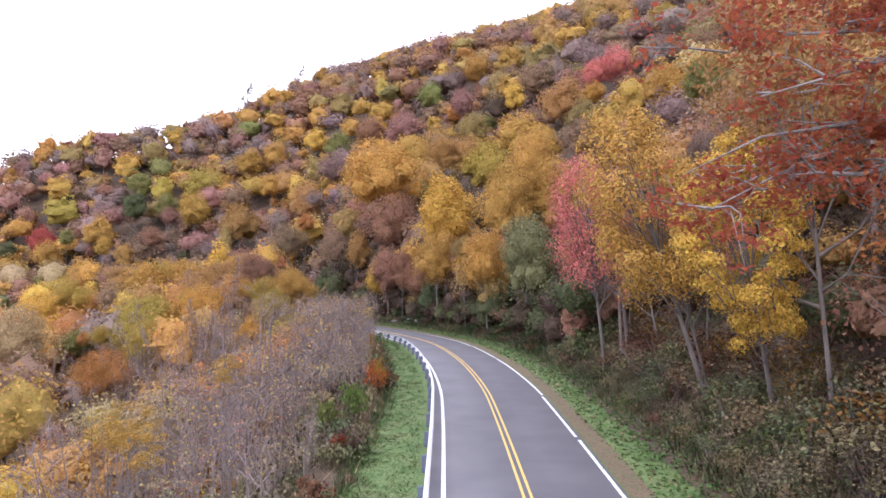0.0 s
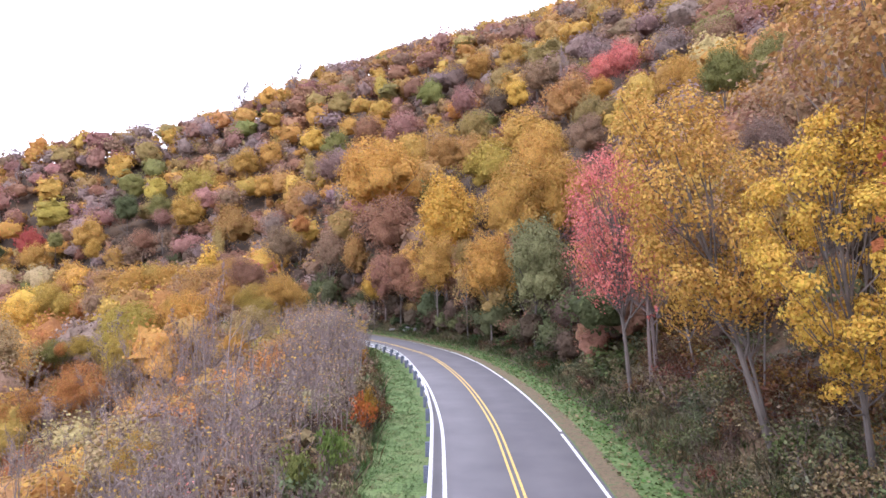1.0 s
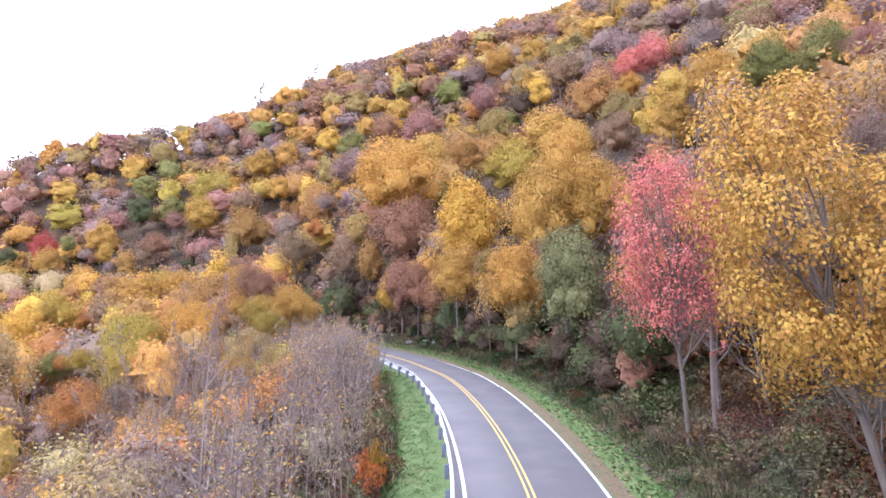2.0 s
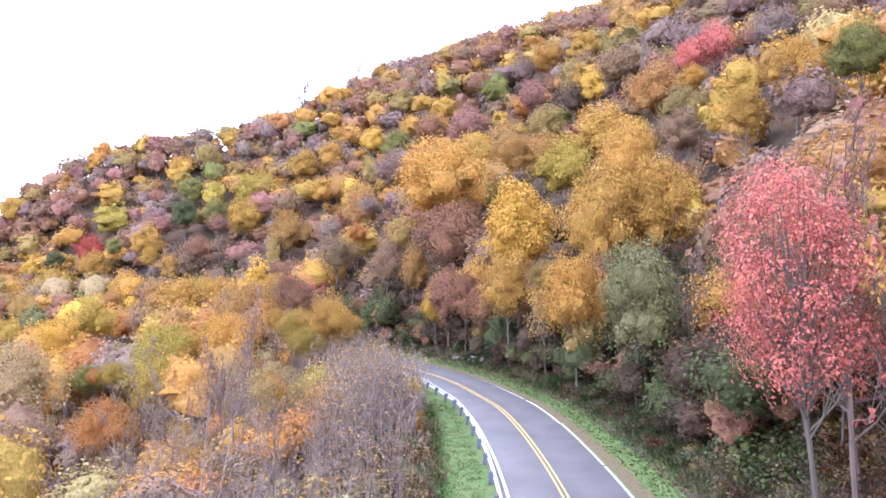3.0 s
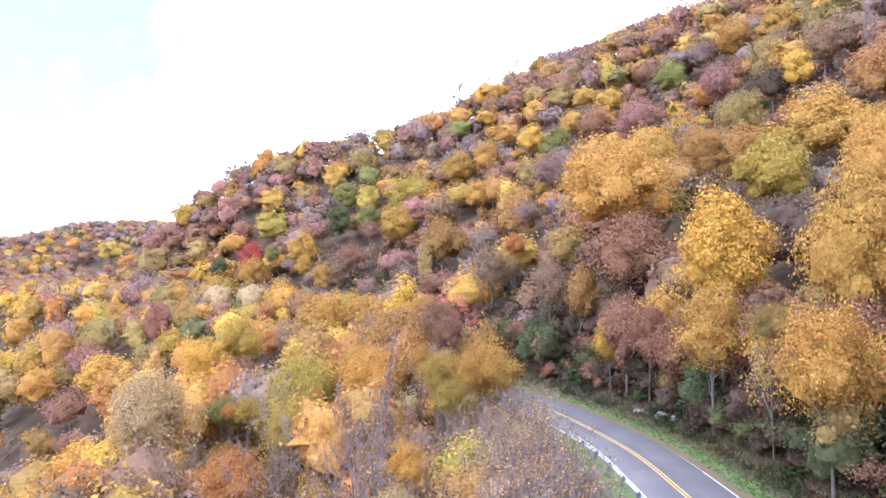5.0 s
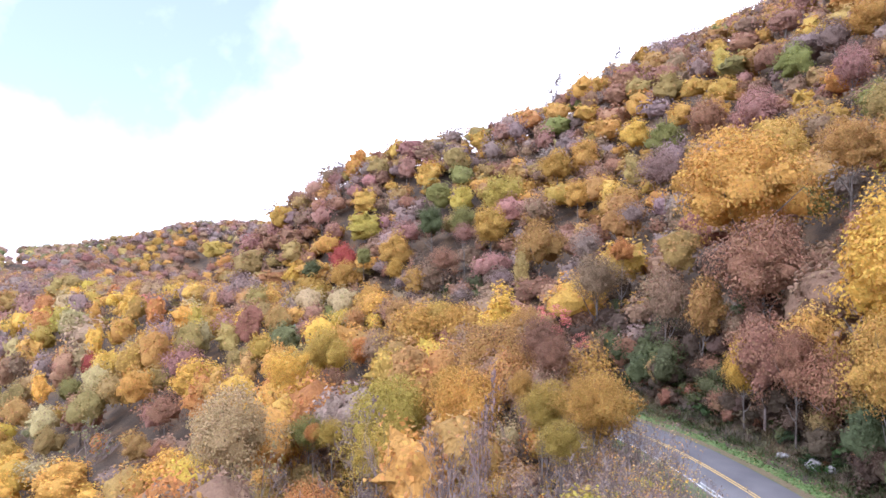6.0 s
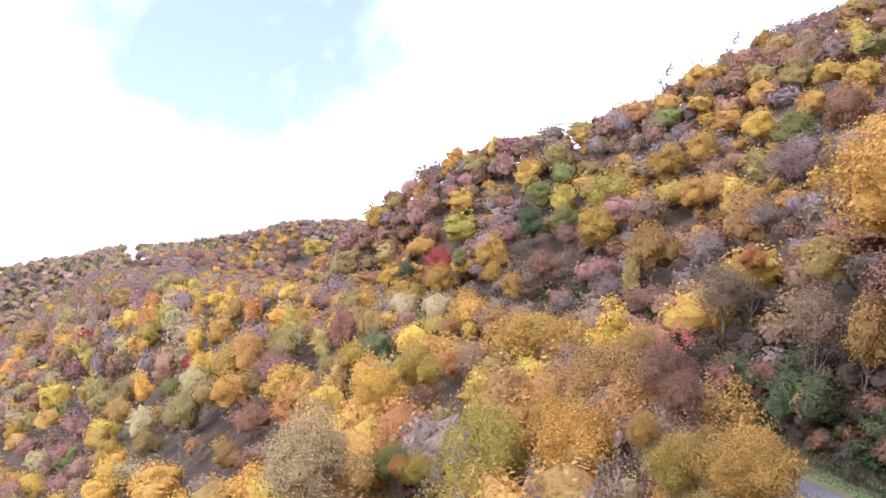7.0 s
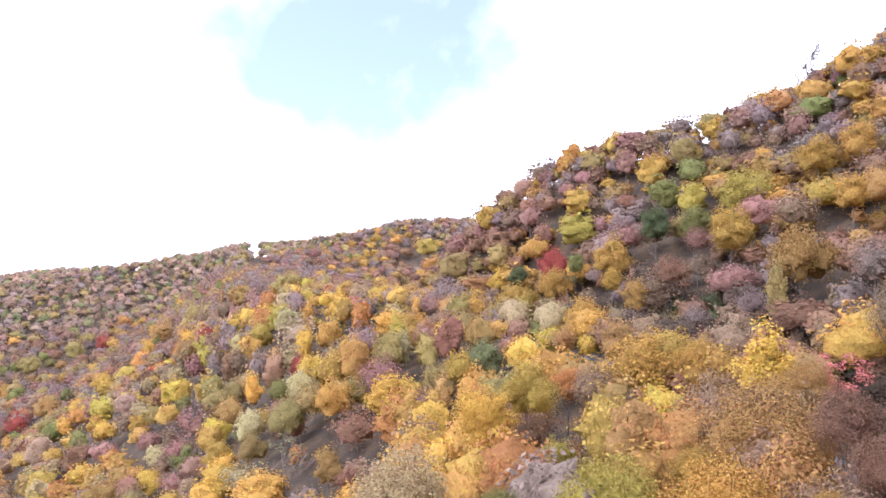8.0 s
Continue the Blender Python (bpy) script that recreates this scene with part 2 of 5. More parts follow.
gx, gy = np.meshgrid(sinh_axis(-6, 4600, 1.0, 270), sinh_axis(62, 4600, 1.0, 270))
gz = ground_z(gx.ravel(), gy.ravel()).reshape(gx.shape)
ground = tagged(new("ground", grid_mesh("ground", np.stack([gx, gy, gz], -1), GROUND)), "wooded mountainside floor of brown fallen leaves and soil", "ground", kind="structure")


def strip(name, s0, s1, l0, l1, lift, material, step=1.0, cols=2, across=False, depth=0.0, wide=None):
    """A band along the road between two distances from its middle line."""
    ls = np.arange(l0, l1 + step / 2, step)
    px = np.interp(ls, ALONG, LINE[:, 0])
    py = np.interp(ls, ALONG, LINE[:, 1])
    tx, ty = np.gradient(px), np.gradient(py)
    k = np.hypot(tx, ty)
    nx, ny = ty / k, -tx / k
    ss = np.linspace(s0, s1, cols)
    w = np.ones_like(ls) if wide is None else wide(ls)
    pts = np.stack([px[:, None] + nx[:, None] * ss * w[:, None], py[:, None] + ny[:, None] * ss * w[:, None], np.repeat((road_z(ls) + lift)[:, None], cols, 1)], -1)
    if depth:
        lo0, lo1 = pts[:, :1].copy(), pts[:, -1:].copy()
        lo0[..., 2] -= depth
        lo1[..., 2] -= depth
        pts = np.concatenate([lo0, pts, lo1], 1)
    return grid_mesh(name, pts, material, smooth=False, across=across)


def widen(ls):
    """The lanes are a little wider in the bend."""
    return 1 + 0.10 * np.clip((ls - 150) / 45, 0, 1)


road = tagged(new("road", strip("road", -3.5, 3.55, 10, 420, 0.0, ASPHALT, cols=13, across=True, depth=0.1, wide=widen)), "two-lane grey worn asphalt mountain road", "road", kind="structure")


# ---- trees: their shapes, in a tree's own height ----
def tube(path, radii, sides=5):
    """Quads of a tapered tube along a path."""
    path = np.asarray(path, float)
    out = []
    rings = []
    for i, p in enumerate(path):
        d = path[min(i + 1, len(path) - 1)] - path[max(i - 1, 0)]
        d /= np.linalg.norm(d) + 1e-9
        u = np.cross(d, (0.31, 0.95, 0.05) if abs(d[1]) < 0.9 else (1, 0, 0))
        u /= np.linalg.norm(u)
        v = np.cross(d, u)
        a = np.arange(sides) * 2 * np.pi / sides
        rings.append(p + radii[i] * (np.cos(a)[:, None] * u + np.sin(a)[:, None] * v))
    for r0, r1 in zip(rings[:-1], rings[1:]):
        out.append(np.stack([r0, np.roll(r0, -1, 0), np.roll(r1, -1, 0), r1], 1))
    return np.concatenate(out)


def ribbon(a, b, w):
    """A twig: one narrow quad."""
    d = b - a
    u = np.cross(d, (0.3, 0.8, 0.5))
    u = u / (np.linalg.norm(u) + 1e-9) * w
    return np.array([[a - u, a + u, b + u * 0.4, b - u * 0.4]])


def sprays(rng, centres, normals, size):
    """A folded rhombic spray of leaves at each centre."""
    k = len(centres)
    nrm = normals / (np.linalg.norm(normals, axis=1, keepdims=True) + 1e-9)
    r = rng.normal(size=(k, 3))
    u = np.cross(nrm, r)
    u /= np.linalg.norm(u, axis=1, keepdims=True) + 1e-9
    v = np.cross(nrm, u)
    s = (size * rng.uniform(0.55, 1.35, k))[:, None]
    fold = nrm * s * rng.uniform(-0.35, 0.35, k)[:, None]
    return np.stack([centres - u * s * 0.62, centres - v * s * 0.42 + fold, centres + u * s * 0.62, centres + v * s * 0.42 + fold], 1)


def unit(v):
    return v / (np.linalg.norm(v, axis=1, keepdims=True) + 1e-9)


def cube_ball(k):
    """A ball of 6 k k quads: its points, on the unit sphere, and faces."""
    pts, faces, seen = [], [], {}
    lin = np.linspace(-1, 1, k + 1)

    def index(p):
        key = tuple(round(c, 4) for c in p)
        if key not in seen:
            seen[key] = len(pts)
            pts.append(np.array(p) / np.linalg.norm(p))
        return seen[key]
    for axis in range(3):
        for side in (-1, 1):
            for i in range(k):
                for j in range(k):
                    q = []
                    for di, dj in ((0, 0), (1, 0), (1, 1), (0, 1)):
                        p = [0.0, 0.0, 0.0]
                        p[axis], p[(axis + 1) % 3], p[(axis + 2) % 3] = side, lin[i + di], lin[j + dj]
                        q.append(index(p))
                    faces.append(q if side > 0 else q[::-1])
    return np.array(pts), np.array(faces, np.int32)


BALL = {k: cube_ball(k) for k in (2, 3, 4, 6, 8, 11)}


def leafy(seed, width=0.36, low=0.30, lobes=14, n=1700, size=0.042, pointed=0.0, sparse=0.0, limbs=9, lobe=1.0, flat=0.82):
    """A broad-leaved tree one unit tall: wood quads and leaf quads."""
    rng = np.random.default_rng(seed)
    mid, half = (1 + low) / 2, (1 - low) / 2
    lean = rng.normal(0, 0.025, 2)
    wood = [tube([(0, 0, -0.03), (lean[0] * 0.3, lean[1] * 0.3, 0.2), (lean[0], lean[1], 0.5), (lean[0] * 1.3, lean[1] * 1.3, 0.82)], np.array([0.018, 0.013, 0.009, 0.003]) * (0.7 if sparse else 1.0), 7)]
    cs, rs = [], []
    for i in range(lobes):
        h = (i + 0.5) / lobes
        a = i * 2.4 + rng.uniform(-0.4, 0.4)
        prof = math.sin(math.pi * min(0.93, 0.16 + 0.74 * h)) ** 0.7 * (1 - pointed * h)
        rr = width * prof * rng.uniform(0.4 if lobe == 1 else 0.25, 0.98 if lobe == 1 else 1.0)
        r = width * rng.uniform(0.24, 0.50) * (1 - 0.3 * h * pointed) * lobe
        cs.append((lean[0] + rr * math.cos(a), lean[1] + rr * math.sin(a), low + r * 0.6 + (1 - low - 1.45 * r) * h))
        rs.append(r)
    cs, rs = np.array(cs), np.array(rs)
    for i in rng.permutation(lobes)[:limbs]:
        z0 = max(0.16, cs[i, 2] * rng.uniform(0.5, 0.72))
        b = np.array([lean[0] * z0 * 1.6, lean[1] * z0 * 1.6, z0])
        m = (b + cs[i]) / 2 + np.array([0, 0, -0.03])
        stout = 0.45 if lobe < 1 else (0.6 if sparse else 1.0)
        wood.append(tube([b, m, cs[i]], [0.008 * stout, 0.005 * stout, 0.002 * stout], 4))
        for k in range(2):
            e = cs[i] + rng.normal(0, 0.5, 3) * rs[i]
            wood.append(tube([m, (m + e) / 2, e], [0.004 * stout, 0.003 * stout, 0.0012], 3))
    pick = rng.choice(lobes, n, p=rs ** 2 / (rs ** 2).sum())
    d = rng.normal(size=(n, 3))
    d[:, 2] += 0.35
    d /= np.linalg.norm(d, axis=1, keepdims=True)
    reach = (1 - (1 - 0.7 + sparse) * rng.uniform(0, 1, n) ** 1.5) * rng.normal(1, 0.05, n)
    c = cs[pick] + d * (rs[pick] * reach)[:, None] * np.array([1, 1, flat])
    whole = (c - np.array([lean[0], lean[1], mid - 0.1])) / width
    out = unit(0.85 * d + 0.6 * whole + np.array([0, 0, 0.2]))
    nr = unit(out + rng.normal(0, 0.30, (n, 3)))
    crown = loose(sprays(rng, c, nr, size), unit(out + 0.35 * nr))
    return np.concatenate(wood), crown


def bare(seed, spread=0.30, limbs=8, leaves=120, size=0.03, stems=1, fine=5, light=False, stout=1.0):
    """A tree that has shed nearly all its leaves: trunk, limbs, branches and twigs, and a few leaves."""
    rng = np.random.default_rng(seed)
    wood, tips = [], []
    for st in range(stems):
        off = np.array([*rng.normal(0, 0.03 if stems > 1 else 0, 2), 0])
        ln = rng.normal(0, 0.05, 2) + off[:2] * 1.5
        top = np.array([ln[0], ln[1], rng.uniform(0.82, 0.95)])
        stem = lambda q: off + np.array([top[0] * q * q, top[1] * q * q, top[2] * q])
        wood.append(tube([stem(q) + np.array([0, 0, -0.03 * (q == 0)]) for q in (0, 0.3, 0.65, 1)], np.array([0.015, 0.011, 0.006, 0.0015]) / stems ** 0.4 * (0.55 if light else 1), 3 if light else 6))
        for i in range(limbs):
            q = 0.28 + 0.66 * (i + rng.uniform(0, 1)) / limbs
            b = stem(q)
            a = rng.uniform(0, 2 * np.pi)
            ln2 = spread * (1.15 - q * 0.75) * rng.uniform(0.7, 1.2)
            d = np.array([math.cos(a), math.sin(a), rng.uniform(0.6, 1.5)])
            d /= np.linalg.norm(d)
            e = b + d * ln2
            m = (b + e) / 2 + np.array([0, 0, -0.02])
            wood.append(tube([b, m, e], [0.0055 * (1.2 - q), 0.004 * (1.2 - q), 0.0012], 4) if not light else ribbon(b, e, 0.004 * (1.2 - q)))
            for k in range(fine):
                w = rng.uniform(0.25, 1)
                b2 = b + (e - b) * w
                e2 = b2 + (d * 0.7 + rng.normal(0, 0.55, 3) + np.array([0, 0, 0.35])) * ln2 * rng.uniform(0.25, 0.5)
                wood.append(ribbon(b2, e2, 0.0026 * stout))
                for j in range(4):
                    b3 = b2 + (e2 - b2) * rng.uniform(0.2, 1)
                    e3 = b3 + (rng.normal(0, 0.5, 3) + np.array([0, 0, 0.5]) + d * 0.4) * ln2 * rng.uniform(0.12, 0.3)
                    wood.append(ribbon(b3, e3, 0.0016 * stout))
                    tips.append(e3)
    tips = np.array(tips)
    c = tips[rng.integers(0, len(tips), leaves)] + rng.normal(0, 0.012, (leaves, 3))
    nr = unit(rng.normal(size=(leaves, 3)) + np.array([0, 0, 0.8]))
    return np.concatenate(wood), loose(sprays(rng, c, nr, size), nr)


def clumped(seed, width=0.36, low=0.30, lobes=12, clumps=40, n=900, size=0.03, pointed=0.0, loose_edge=0.0, flat=0.82, ball=2, limbs=8, heart=0.9, up=0.38):
    """A full crown as the wood shows it: boughs, each of many rounded clumps of leaves, with leaf sprays standing off them."""
    rng = np.random.default_rng(seed)
    mid, half = (1 + low) / 2, (1 - low) / 2
    lean = rng.normal(0, 0.03, 2)
    squash = np.array([1, 1, flat])
    cs, rs = [], []
    for i in range(lobes):
        h = (i + 0.5) / lobes
        a = i * 2.4 + rng.uniform(-0.4, 0.4)
        prof = math.sin(math.pi * min(0.93, 0.16 + 0.74 * h)) ** 0.7 * (1 - pointed * h)
        r = width * rng.uniform(0.24, 0.56) * (1 - 0.3 * h * pointed)
        rr = max(0.0, width * prof * rng.uniform(0.65, 1.25) - r * 0.75)
        cs.append((lean[0] + rr * math.cos(a), lean[1] + rr * math.sin(a), low + r * 0.6 + (1 - low - 1.4 * r) * h))
        rs.append(r)
    cs, rs = np.array(cs), np.array(rs)
    axis = np.array([lean[0], lean[1], mid - 0.12])
    at, rad, way = [], [], []
    for _ in range(60 * clumps):
        if len(at) == clumps:
            break
        i = rng.choice(lobes, p=rs ** 2 / (rs ** 2).sum())
        d = rng.normal(size=3) + np.array([0, 0, 0.45])
        d /= np.linalg.norm(d)
        p = cs[i] + d * rs[i] * squash * rng.uniform(0.7, 0.92)
        deep = np.linalg.norm((p - cs) / squash, axis=1) / rs
        deep[i] = 9
        if deep.min() < 0.72:
            continue
        at.append(p)
        rad.append(rs[i] * rng.uniform(0.26, 0.46))
        way.append(d)
    at, rad, way = np.array(at), np.array(rad), np.array(way)
    wood = [tube([(0, 0, -0.03), (lean[0] * 0.3, lean[1] * 0.3, 0.2), (lean[0], lean[1], 0.5), (lean[0] * 1.3, lean[1] * 1.3, 0.82)], [0.018, 0.013, 0.009, 0.003], 6)]
    for i in rng.permutation(lobes)[:limbs]:
        z0 = max(0.16, cs[i, 2] * rng.uniform(0.5, 0.72))
        b = np.array([lean[0] * z0 * 1.6, lean[1] * z0 * 1.6, z0])
        wood.append(tube([b, (b + cs[i]) / 2 + np.array([0, 0, -0.03]), cs[i] + (cs[i] - b) * 0.25], [0.008, 0.005, 0.002], 4))
    heartwood = np.array([lean[0], lean[1], mid - 0.06])
    ball_c = (np.concatenate([at, cs]) - heartwood) / squash
    ball_r = np.concatenate([rad, rs * 0.9])

    def skin(ways):
        """How far the crown reaches each way, and which way its surface faces there."""
        along = ways @ ball_c.T
        disc = along ** 2 - (ball_c ** 2).sum(1) + ball_r ** 2
        far = np.where(disc > 0, along + np.sqrt(np.maximum(disc, 0)), 0)
        best = far.argmax(1)
        whole = 1 / np.sqrt((ways[:, 0] ** 2 + ways[:, 1] ** 2) / (0.6 * width) ** 2 + ways[:, 2] ** 2 / (0.6 * half / flat) ** 2)      # the clefts are shallow
        far = far.max(1)
        face = np.where((far > whole)[:, None], unit((ways * far[:, None] - ball_c[best]) / ball_r[best][:, None] + 1e-6), ways)
        return np.maximum(far, whole), face

    stretch = np.array([width, width, half]) / width
    bv, bf = BALL[ball]
    ways = unit(bv * stretch)
    far, face = skin(ways)
    far = far * heart * (1 + rng.normal(0, 0.035, len(ways)))
    soft = unit(0.6 * face + 0.4 * unit(bv) + np.array([0, 0, up]))
    crown = [((heartwood + ways * far[:, None] * squash).astype(np.float32), bf, soft.astype(np.float32))]
    d = rng.normal(size=(n, 3)) + np.array([0, 0, 0.6])
    ways = unit(unit(d) * stretch)
    far, face = skin(ways)
    far = far * (1 + 0.075 * rng.normal(size=n) - loose_edge * rng.uniform(0, 1, n) ** 1.6 + 0.25 * loose_edge * rng.random(n) ** 3)
    c = heartwood + ways * far[:, None] * squash
    out = unit(0.7 * face + 0.3 * unit(d) + np.array([0, 0, up]))
    tilt = unit(out + rng.normal(0, 0.4, (n, 3)))
    crown.append(loose(sprays(rng, c, tilt, size), unit(out + 0.25 * tilt)))
    return np.concatenate(wood), merged(*crown)


KINDS = {      # seed, crown width, foot of the crown, lobes, fullness, pointed, sparse, limbs
    "round": (1, 0.40, 0.24, 13, 1.0, 0.0, 0.0, 8), "dome": (2, 0.46, 0.20, 17, 1.15, 0.0, 0.0, 9), "oval": (3, 0.31, 0.20, 12, 0.85, 0.0, 0.0, 8),
    "tall": (4, 0.24, 0.18, 12, 0.7, 0.35, 0.0, 7), "open": (5, 0.40, 0.24, 15, 0.9, 0.0, 0.2, 12), "thin": (6, 0.32, 0.26, 13, 0.3, 0.0, 0.3, 13),
    "broad": (15, 0.42, 0.22, 14, 1.05, 0.15, 0.05, 9), "ragged": (16, 0.36, 0.22, 15, 0.9, 0.1, 0.1, 10),
    "slender": (18, 0.235, 0.32, 34, 0.75, 0.1, 0.3, 16), "wispy": (19, 0.26, 0.36, 44, 0.5, 0.15, 0.45, 34),
    "layered": (17, 0.30, 0.28, 60, 0.85, 0.2, 0.35, 34),
}
FULL = ("round", "dome", "oval", "tall", "open", "broad", "ragged")
# sprays, their size, the clumps of leaves and the fineness of the crown's inside, from near to far; the last for the trees that the walk passes closest
TIERS = [(5600, 0.0195, 0, 0), (9000, 0.0185, 130, 11), (3200, 0.025, 80, 8), (1250, 0.031, 46, 6), (230, 0.058, 22, 4), (26000, 0.0088, 0, 0)]
SHAPES, FILL = {}, {}      # FILL: as they stand in the closed wood
for kind, (seed, width, low, lobes, full, pointed, sparse, limbs) in KINDS.items():
    for tier, (count, size, clumps, ball) in enumerate(TIERS):
        more = {"lobe": 0.5, "flat": 0.62} if kind == "layered" else {}
        if kind in FULL and clumps:
            airy = sparse >= 0.2
            edge, heart = (0.36, 0.58) if airy else (0.12 + sparse, (0.74, 0.74, 0.78, 0.84, 0.86, 0.8)[tier])
            w, q = clumped(seed, width, low, lobes, clumps, int(count * full * (1.35 if airy else 1)), size * (0.88 if airy else 1), pointed, edge, ball=ball, heart=heart, up=0.38 if tier < 3 else 0.55)
            SHAPES[kind, tier] = (w if tier < 2 else w[:60] if tier == 2 else w[:18], q)
            less = 0.4 if tier < 4 else 0.65
            w, q = clumped(seed + 50, width, low + 0.06, max(7, int(lobes * 0.7)), int(clumps * 0.7), int(count * full * less * (1.6 if airy else 1)), size * (1.1 if airy else 1.25), pointed, edge, ball={11: 8, 8: 6, 6: 4, 4: 3}[ball], heart=heart, up=0.38 if tier < 3 else 0.55)
            FILL[kind, tier] = (w if tier < 2 else w[:0], q)
            continue
        k = lobes if tier < 3 or tier == 5 else (14 if tier == 3 else 9)
        count = min(count, 2600) if 0 < tier < 5 else count
        w, q = leafy(seed, width, low, k, int(count * full), size * (1.0 if tier in (0, 5) else 1.3), pointed, sparse, limbs, **more)
        SHAPES[kind, tier] = (w if tier in (0, 1, 5) else w[:60], q)
        w, q = leafy(seed + 50, width, low + 0.04, max(6, int(k * 0.8)), int(count * full * 0.7), size * 1.3, pointed, sparse, limbs // 2, **more)
        FILL[kind, tier] = (w if tier < 1 else w[:40], q)
for kind, made in (("bare", (7,)), ("bare_wide", (8, 0.42, 10, 160))):
    for tier in range(6):      # far off, only bundles of twigs can be told apart
        SHAPES[kind, tier] = bare(*made, stout=(1, 1.2, 1.8, 2.6, 3.2, 1)[tier])
MESHES = {}


def reach(x, y):
    """How near the walk passes, as a tier of detail."""
    d = math.hypot(x - min(max(x, -14), 2), y - min(max(y, 5), 50))
    if y < 50 and x > 0:
        d = max(d, math.hypot(x, y) * 0.6)
    return 0 if d < 21 else (1 if d < 80 else (2 if d < 125 else (3 if d < 205 else 4)))


def tree_mesh(kind, tier):
    if (kind, tier) not in MESHES:
        w, q = SHAPES[kind, tier]
        if not len(w):
            w = SHAPES[kind, 3][0]
        MESHES[kind, tier] = (quads_mesh("trunk", w, TWIG if kind.startswith("bare") else BARK), shape_mesh("crown", q, LEAVES))
    return MESHES[kind, tier]


COLOURS = {
    "gold": ((0.56, 0.34, 0.09), "golden yellow"), "yellow": ((0.66, 0.425, 0.09), "bright yellow"), "amber": ((0.46, 0.27, 0.10), "amber orange"),
    "orange": ((0.55, 0.27, 0.09), "bright orange"), "rust": ((0.345, 0.19, 0.12), "rusty brown"), "brown": ((0.345, 0.225, 0.145), "dull brown"),
    "red": ((0.40, 0.095, 0.075), "deep red"), "pink": ((0.66, 0.24, 0.20), "pinkish red"), "green": ((0.26, 0.25, 0.085), "dull green"),
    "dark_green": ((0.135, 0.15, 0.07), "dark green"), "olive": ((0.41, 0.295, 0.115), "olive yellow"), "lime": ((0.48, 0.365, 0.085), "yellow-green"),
    "mauve": ((0.335, 0.24, 0.21), "greyish mauve"), "plum": ((0.40, 0.22, 0.18), "plum red"), "pale": ((0.46, 0.36, 0.18), "pale straw"),
    # umber is set low so that the understory looks shaded
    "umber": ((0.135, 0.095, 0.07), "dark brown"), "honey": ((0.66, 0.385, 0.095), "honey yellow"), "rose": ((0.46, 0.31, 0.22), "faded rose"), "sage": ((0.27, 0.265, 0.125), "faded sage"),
}
PLACED = []


def shade(colour, rng, amount=0.12):
    c = np.array(COLOURS[colour][0])
    return np.clip(c * rng.uniform(1 - amount, 1 + amount) * (1 + rng.normal(0, 0.03, 3)), 0.01, 0.9)


def plant(shape, x, y, tall, wide, colour, name="tree", group="trees of the mountain wood", turn=None, lean=(0, 0), label="", detail=None, deep=0.0):
    """One tree; deep: how much of its height the crown takes at least (below 0: just that much); tall: its height, wide: its crown's width, metres."""
    rng = np.random.default_rng(int(abs(x * 131 + y * 977)) + len(PLACED))
    own = 2 * KINDS[shape][1] if shape in KINDS else {"bare": 0.6, "bare_wide": 0.75}[shape]
    tier = reach(x, y) if detail is None else detail
    if tall > 16 and tier in (2, 3):      # a big tree shows more of its leaves
        tier -= 1
    if shape == "round":
        shape = ("round", "broad", "ragged")[rng.integers(0, 3)]
    z = float(ground_z(x, y)[0])
    root = new(name)
    root.empty_display_size = 0.3
    k = wide / own
    tip = pose(x, y, z, -math.degrees(math.atan2(lean[1], tall)), math.degrees(math.atan2(lean[0], tall)), 0)
    root.matrix_world = tip @ pose(0, 0, 0, 0, 0, turn if turn is not None else rng.uniform(0, 360)) @ Matrix.Diagonal((k, k, tall, 1))
    trunk, crown = tree_mesh(shape, tier)
    part("trunk", trunk, root)
    c = part("crown", crown, root)
    if shape in KINDS and shape not in ("tall", "layered", "slender", "wispy") and tier < 5:      # a tall tree of the wood carries its crown high
        q = -deep if deep < 0 else min(1.0, max(deep, 0.95 if tier == 4 else 0, 1.3 * wide / tall))
        c.location, c.scale = (0, 0, 1 - q), (1, 1, q)
    c.color = (*shade(colour, rng), 1)
    leaf = COLOURS[colour][1]
    if not label:
        if shape in ("bare", "bare_wide"):
            label = f"nearly bare grey tree with a few {leaf} leaves"
        elif shape in ("thin", "open", "slender", "wispy"):
            label = f"thinning autumn tree with open {leaf} foliage"
        else:
            label = f"autumn tree with a full {leaf} crown"
    tagged(root, label, "tree", group)
    PLACED.append((x, y, wide / 2))
    return root


def joined(name, places, label, category, material_leaf=WOODS):
    """Many plants as one mesh of leaves and one of wood; places: (shape arrays, x, y, z, tall, wide scale, turn, colour)."""
    vs, fs, ns, tint, wood, at = [], [], [], [], [], 0
    for (w, (v, f, n)), x, y, z, tall, k, turn, colour in places:
        c, s = math.cos(turn), math.sin(turn)
        m = np.array([[c * k, -s * k, 0], [s * k, c * k, 0], [0, 0, tall]])
        vs.append((v @ m.T + np.array([x, y, z])).astype(np.float32))
        fs.append(f + at)
        at += len(v)
        ns.append((n @ np.array([[c, -s, 0], [s, c, 0], [0, 0, 1]]).T).astype(np.float32))
        tint.append(np.repeat(np.asarray(colour, np.float32)[None], len(v), 0))
        if len(w):
            wood.append(w @ m.T + np.array([x, y, z]))
    ob = tagged(new(name, shape_mesh(name, (np.concatenate(vs), np.concatenate(fs), np.concatenate(ns)), material_leaf, np.concatenate(tint))), label, category, kind="stuff")
    if wood:
        part("stems", quads_mesh("stems", np.concatenate(wood), TWIG), ob)
    return ob


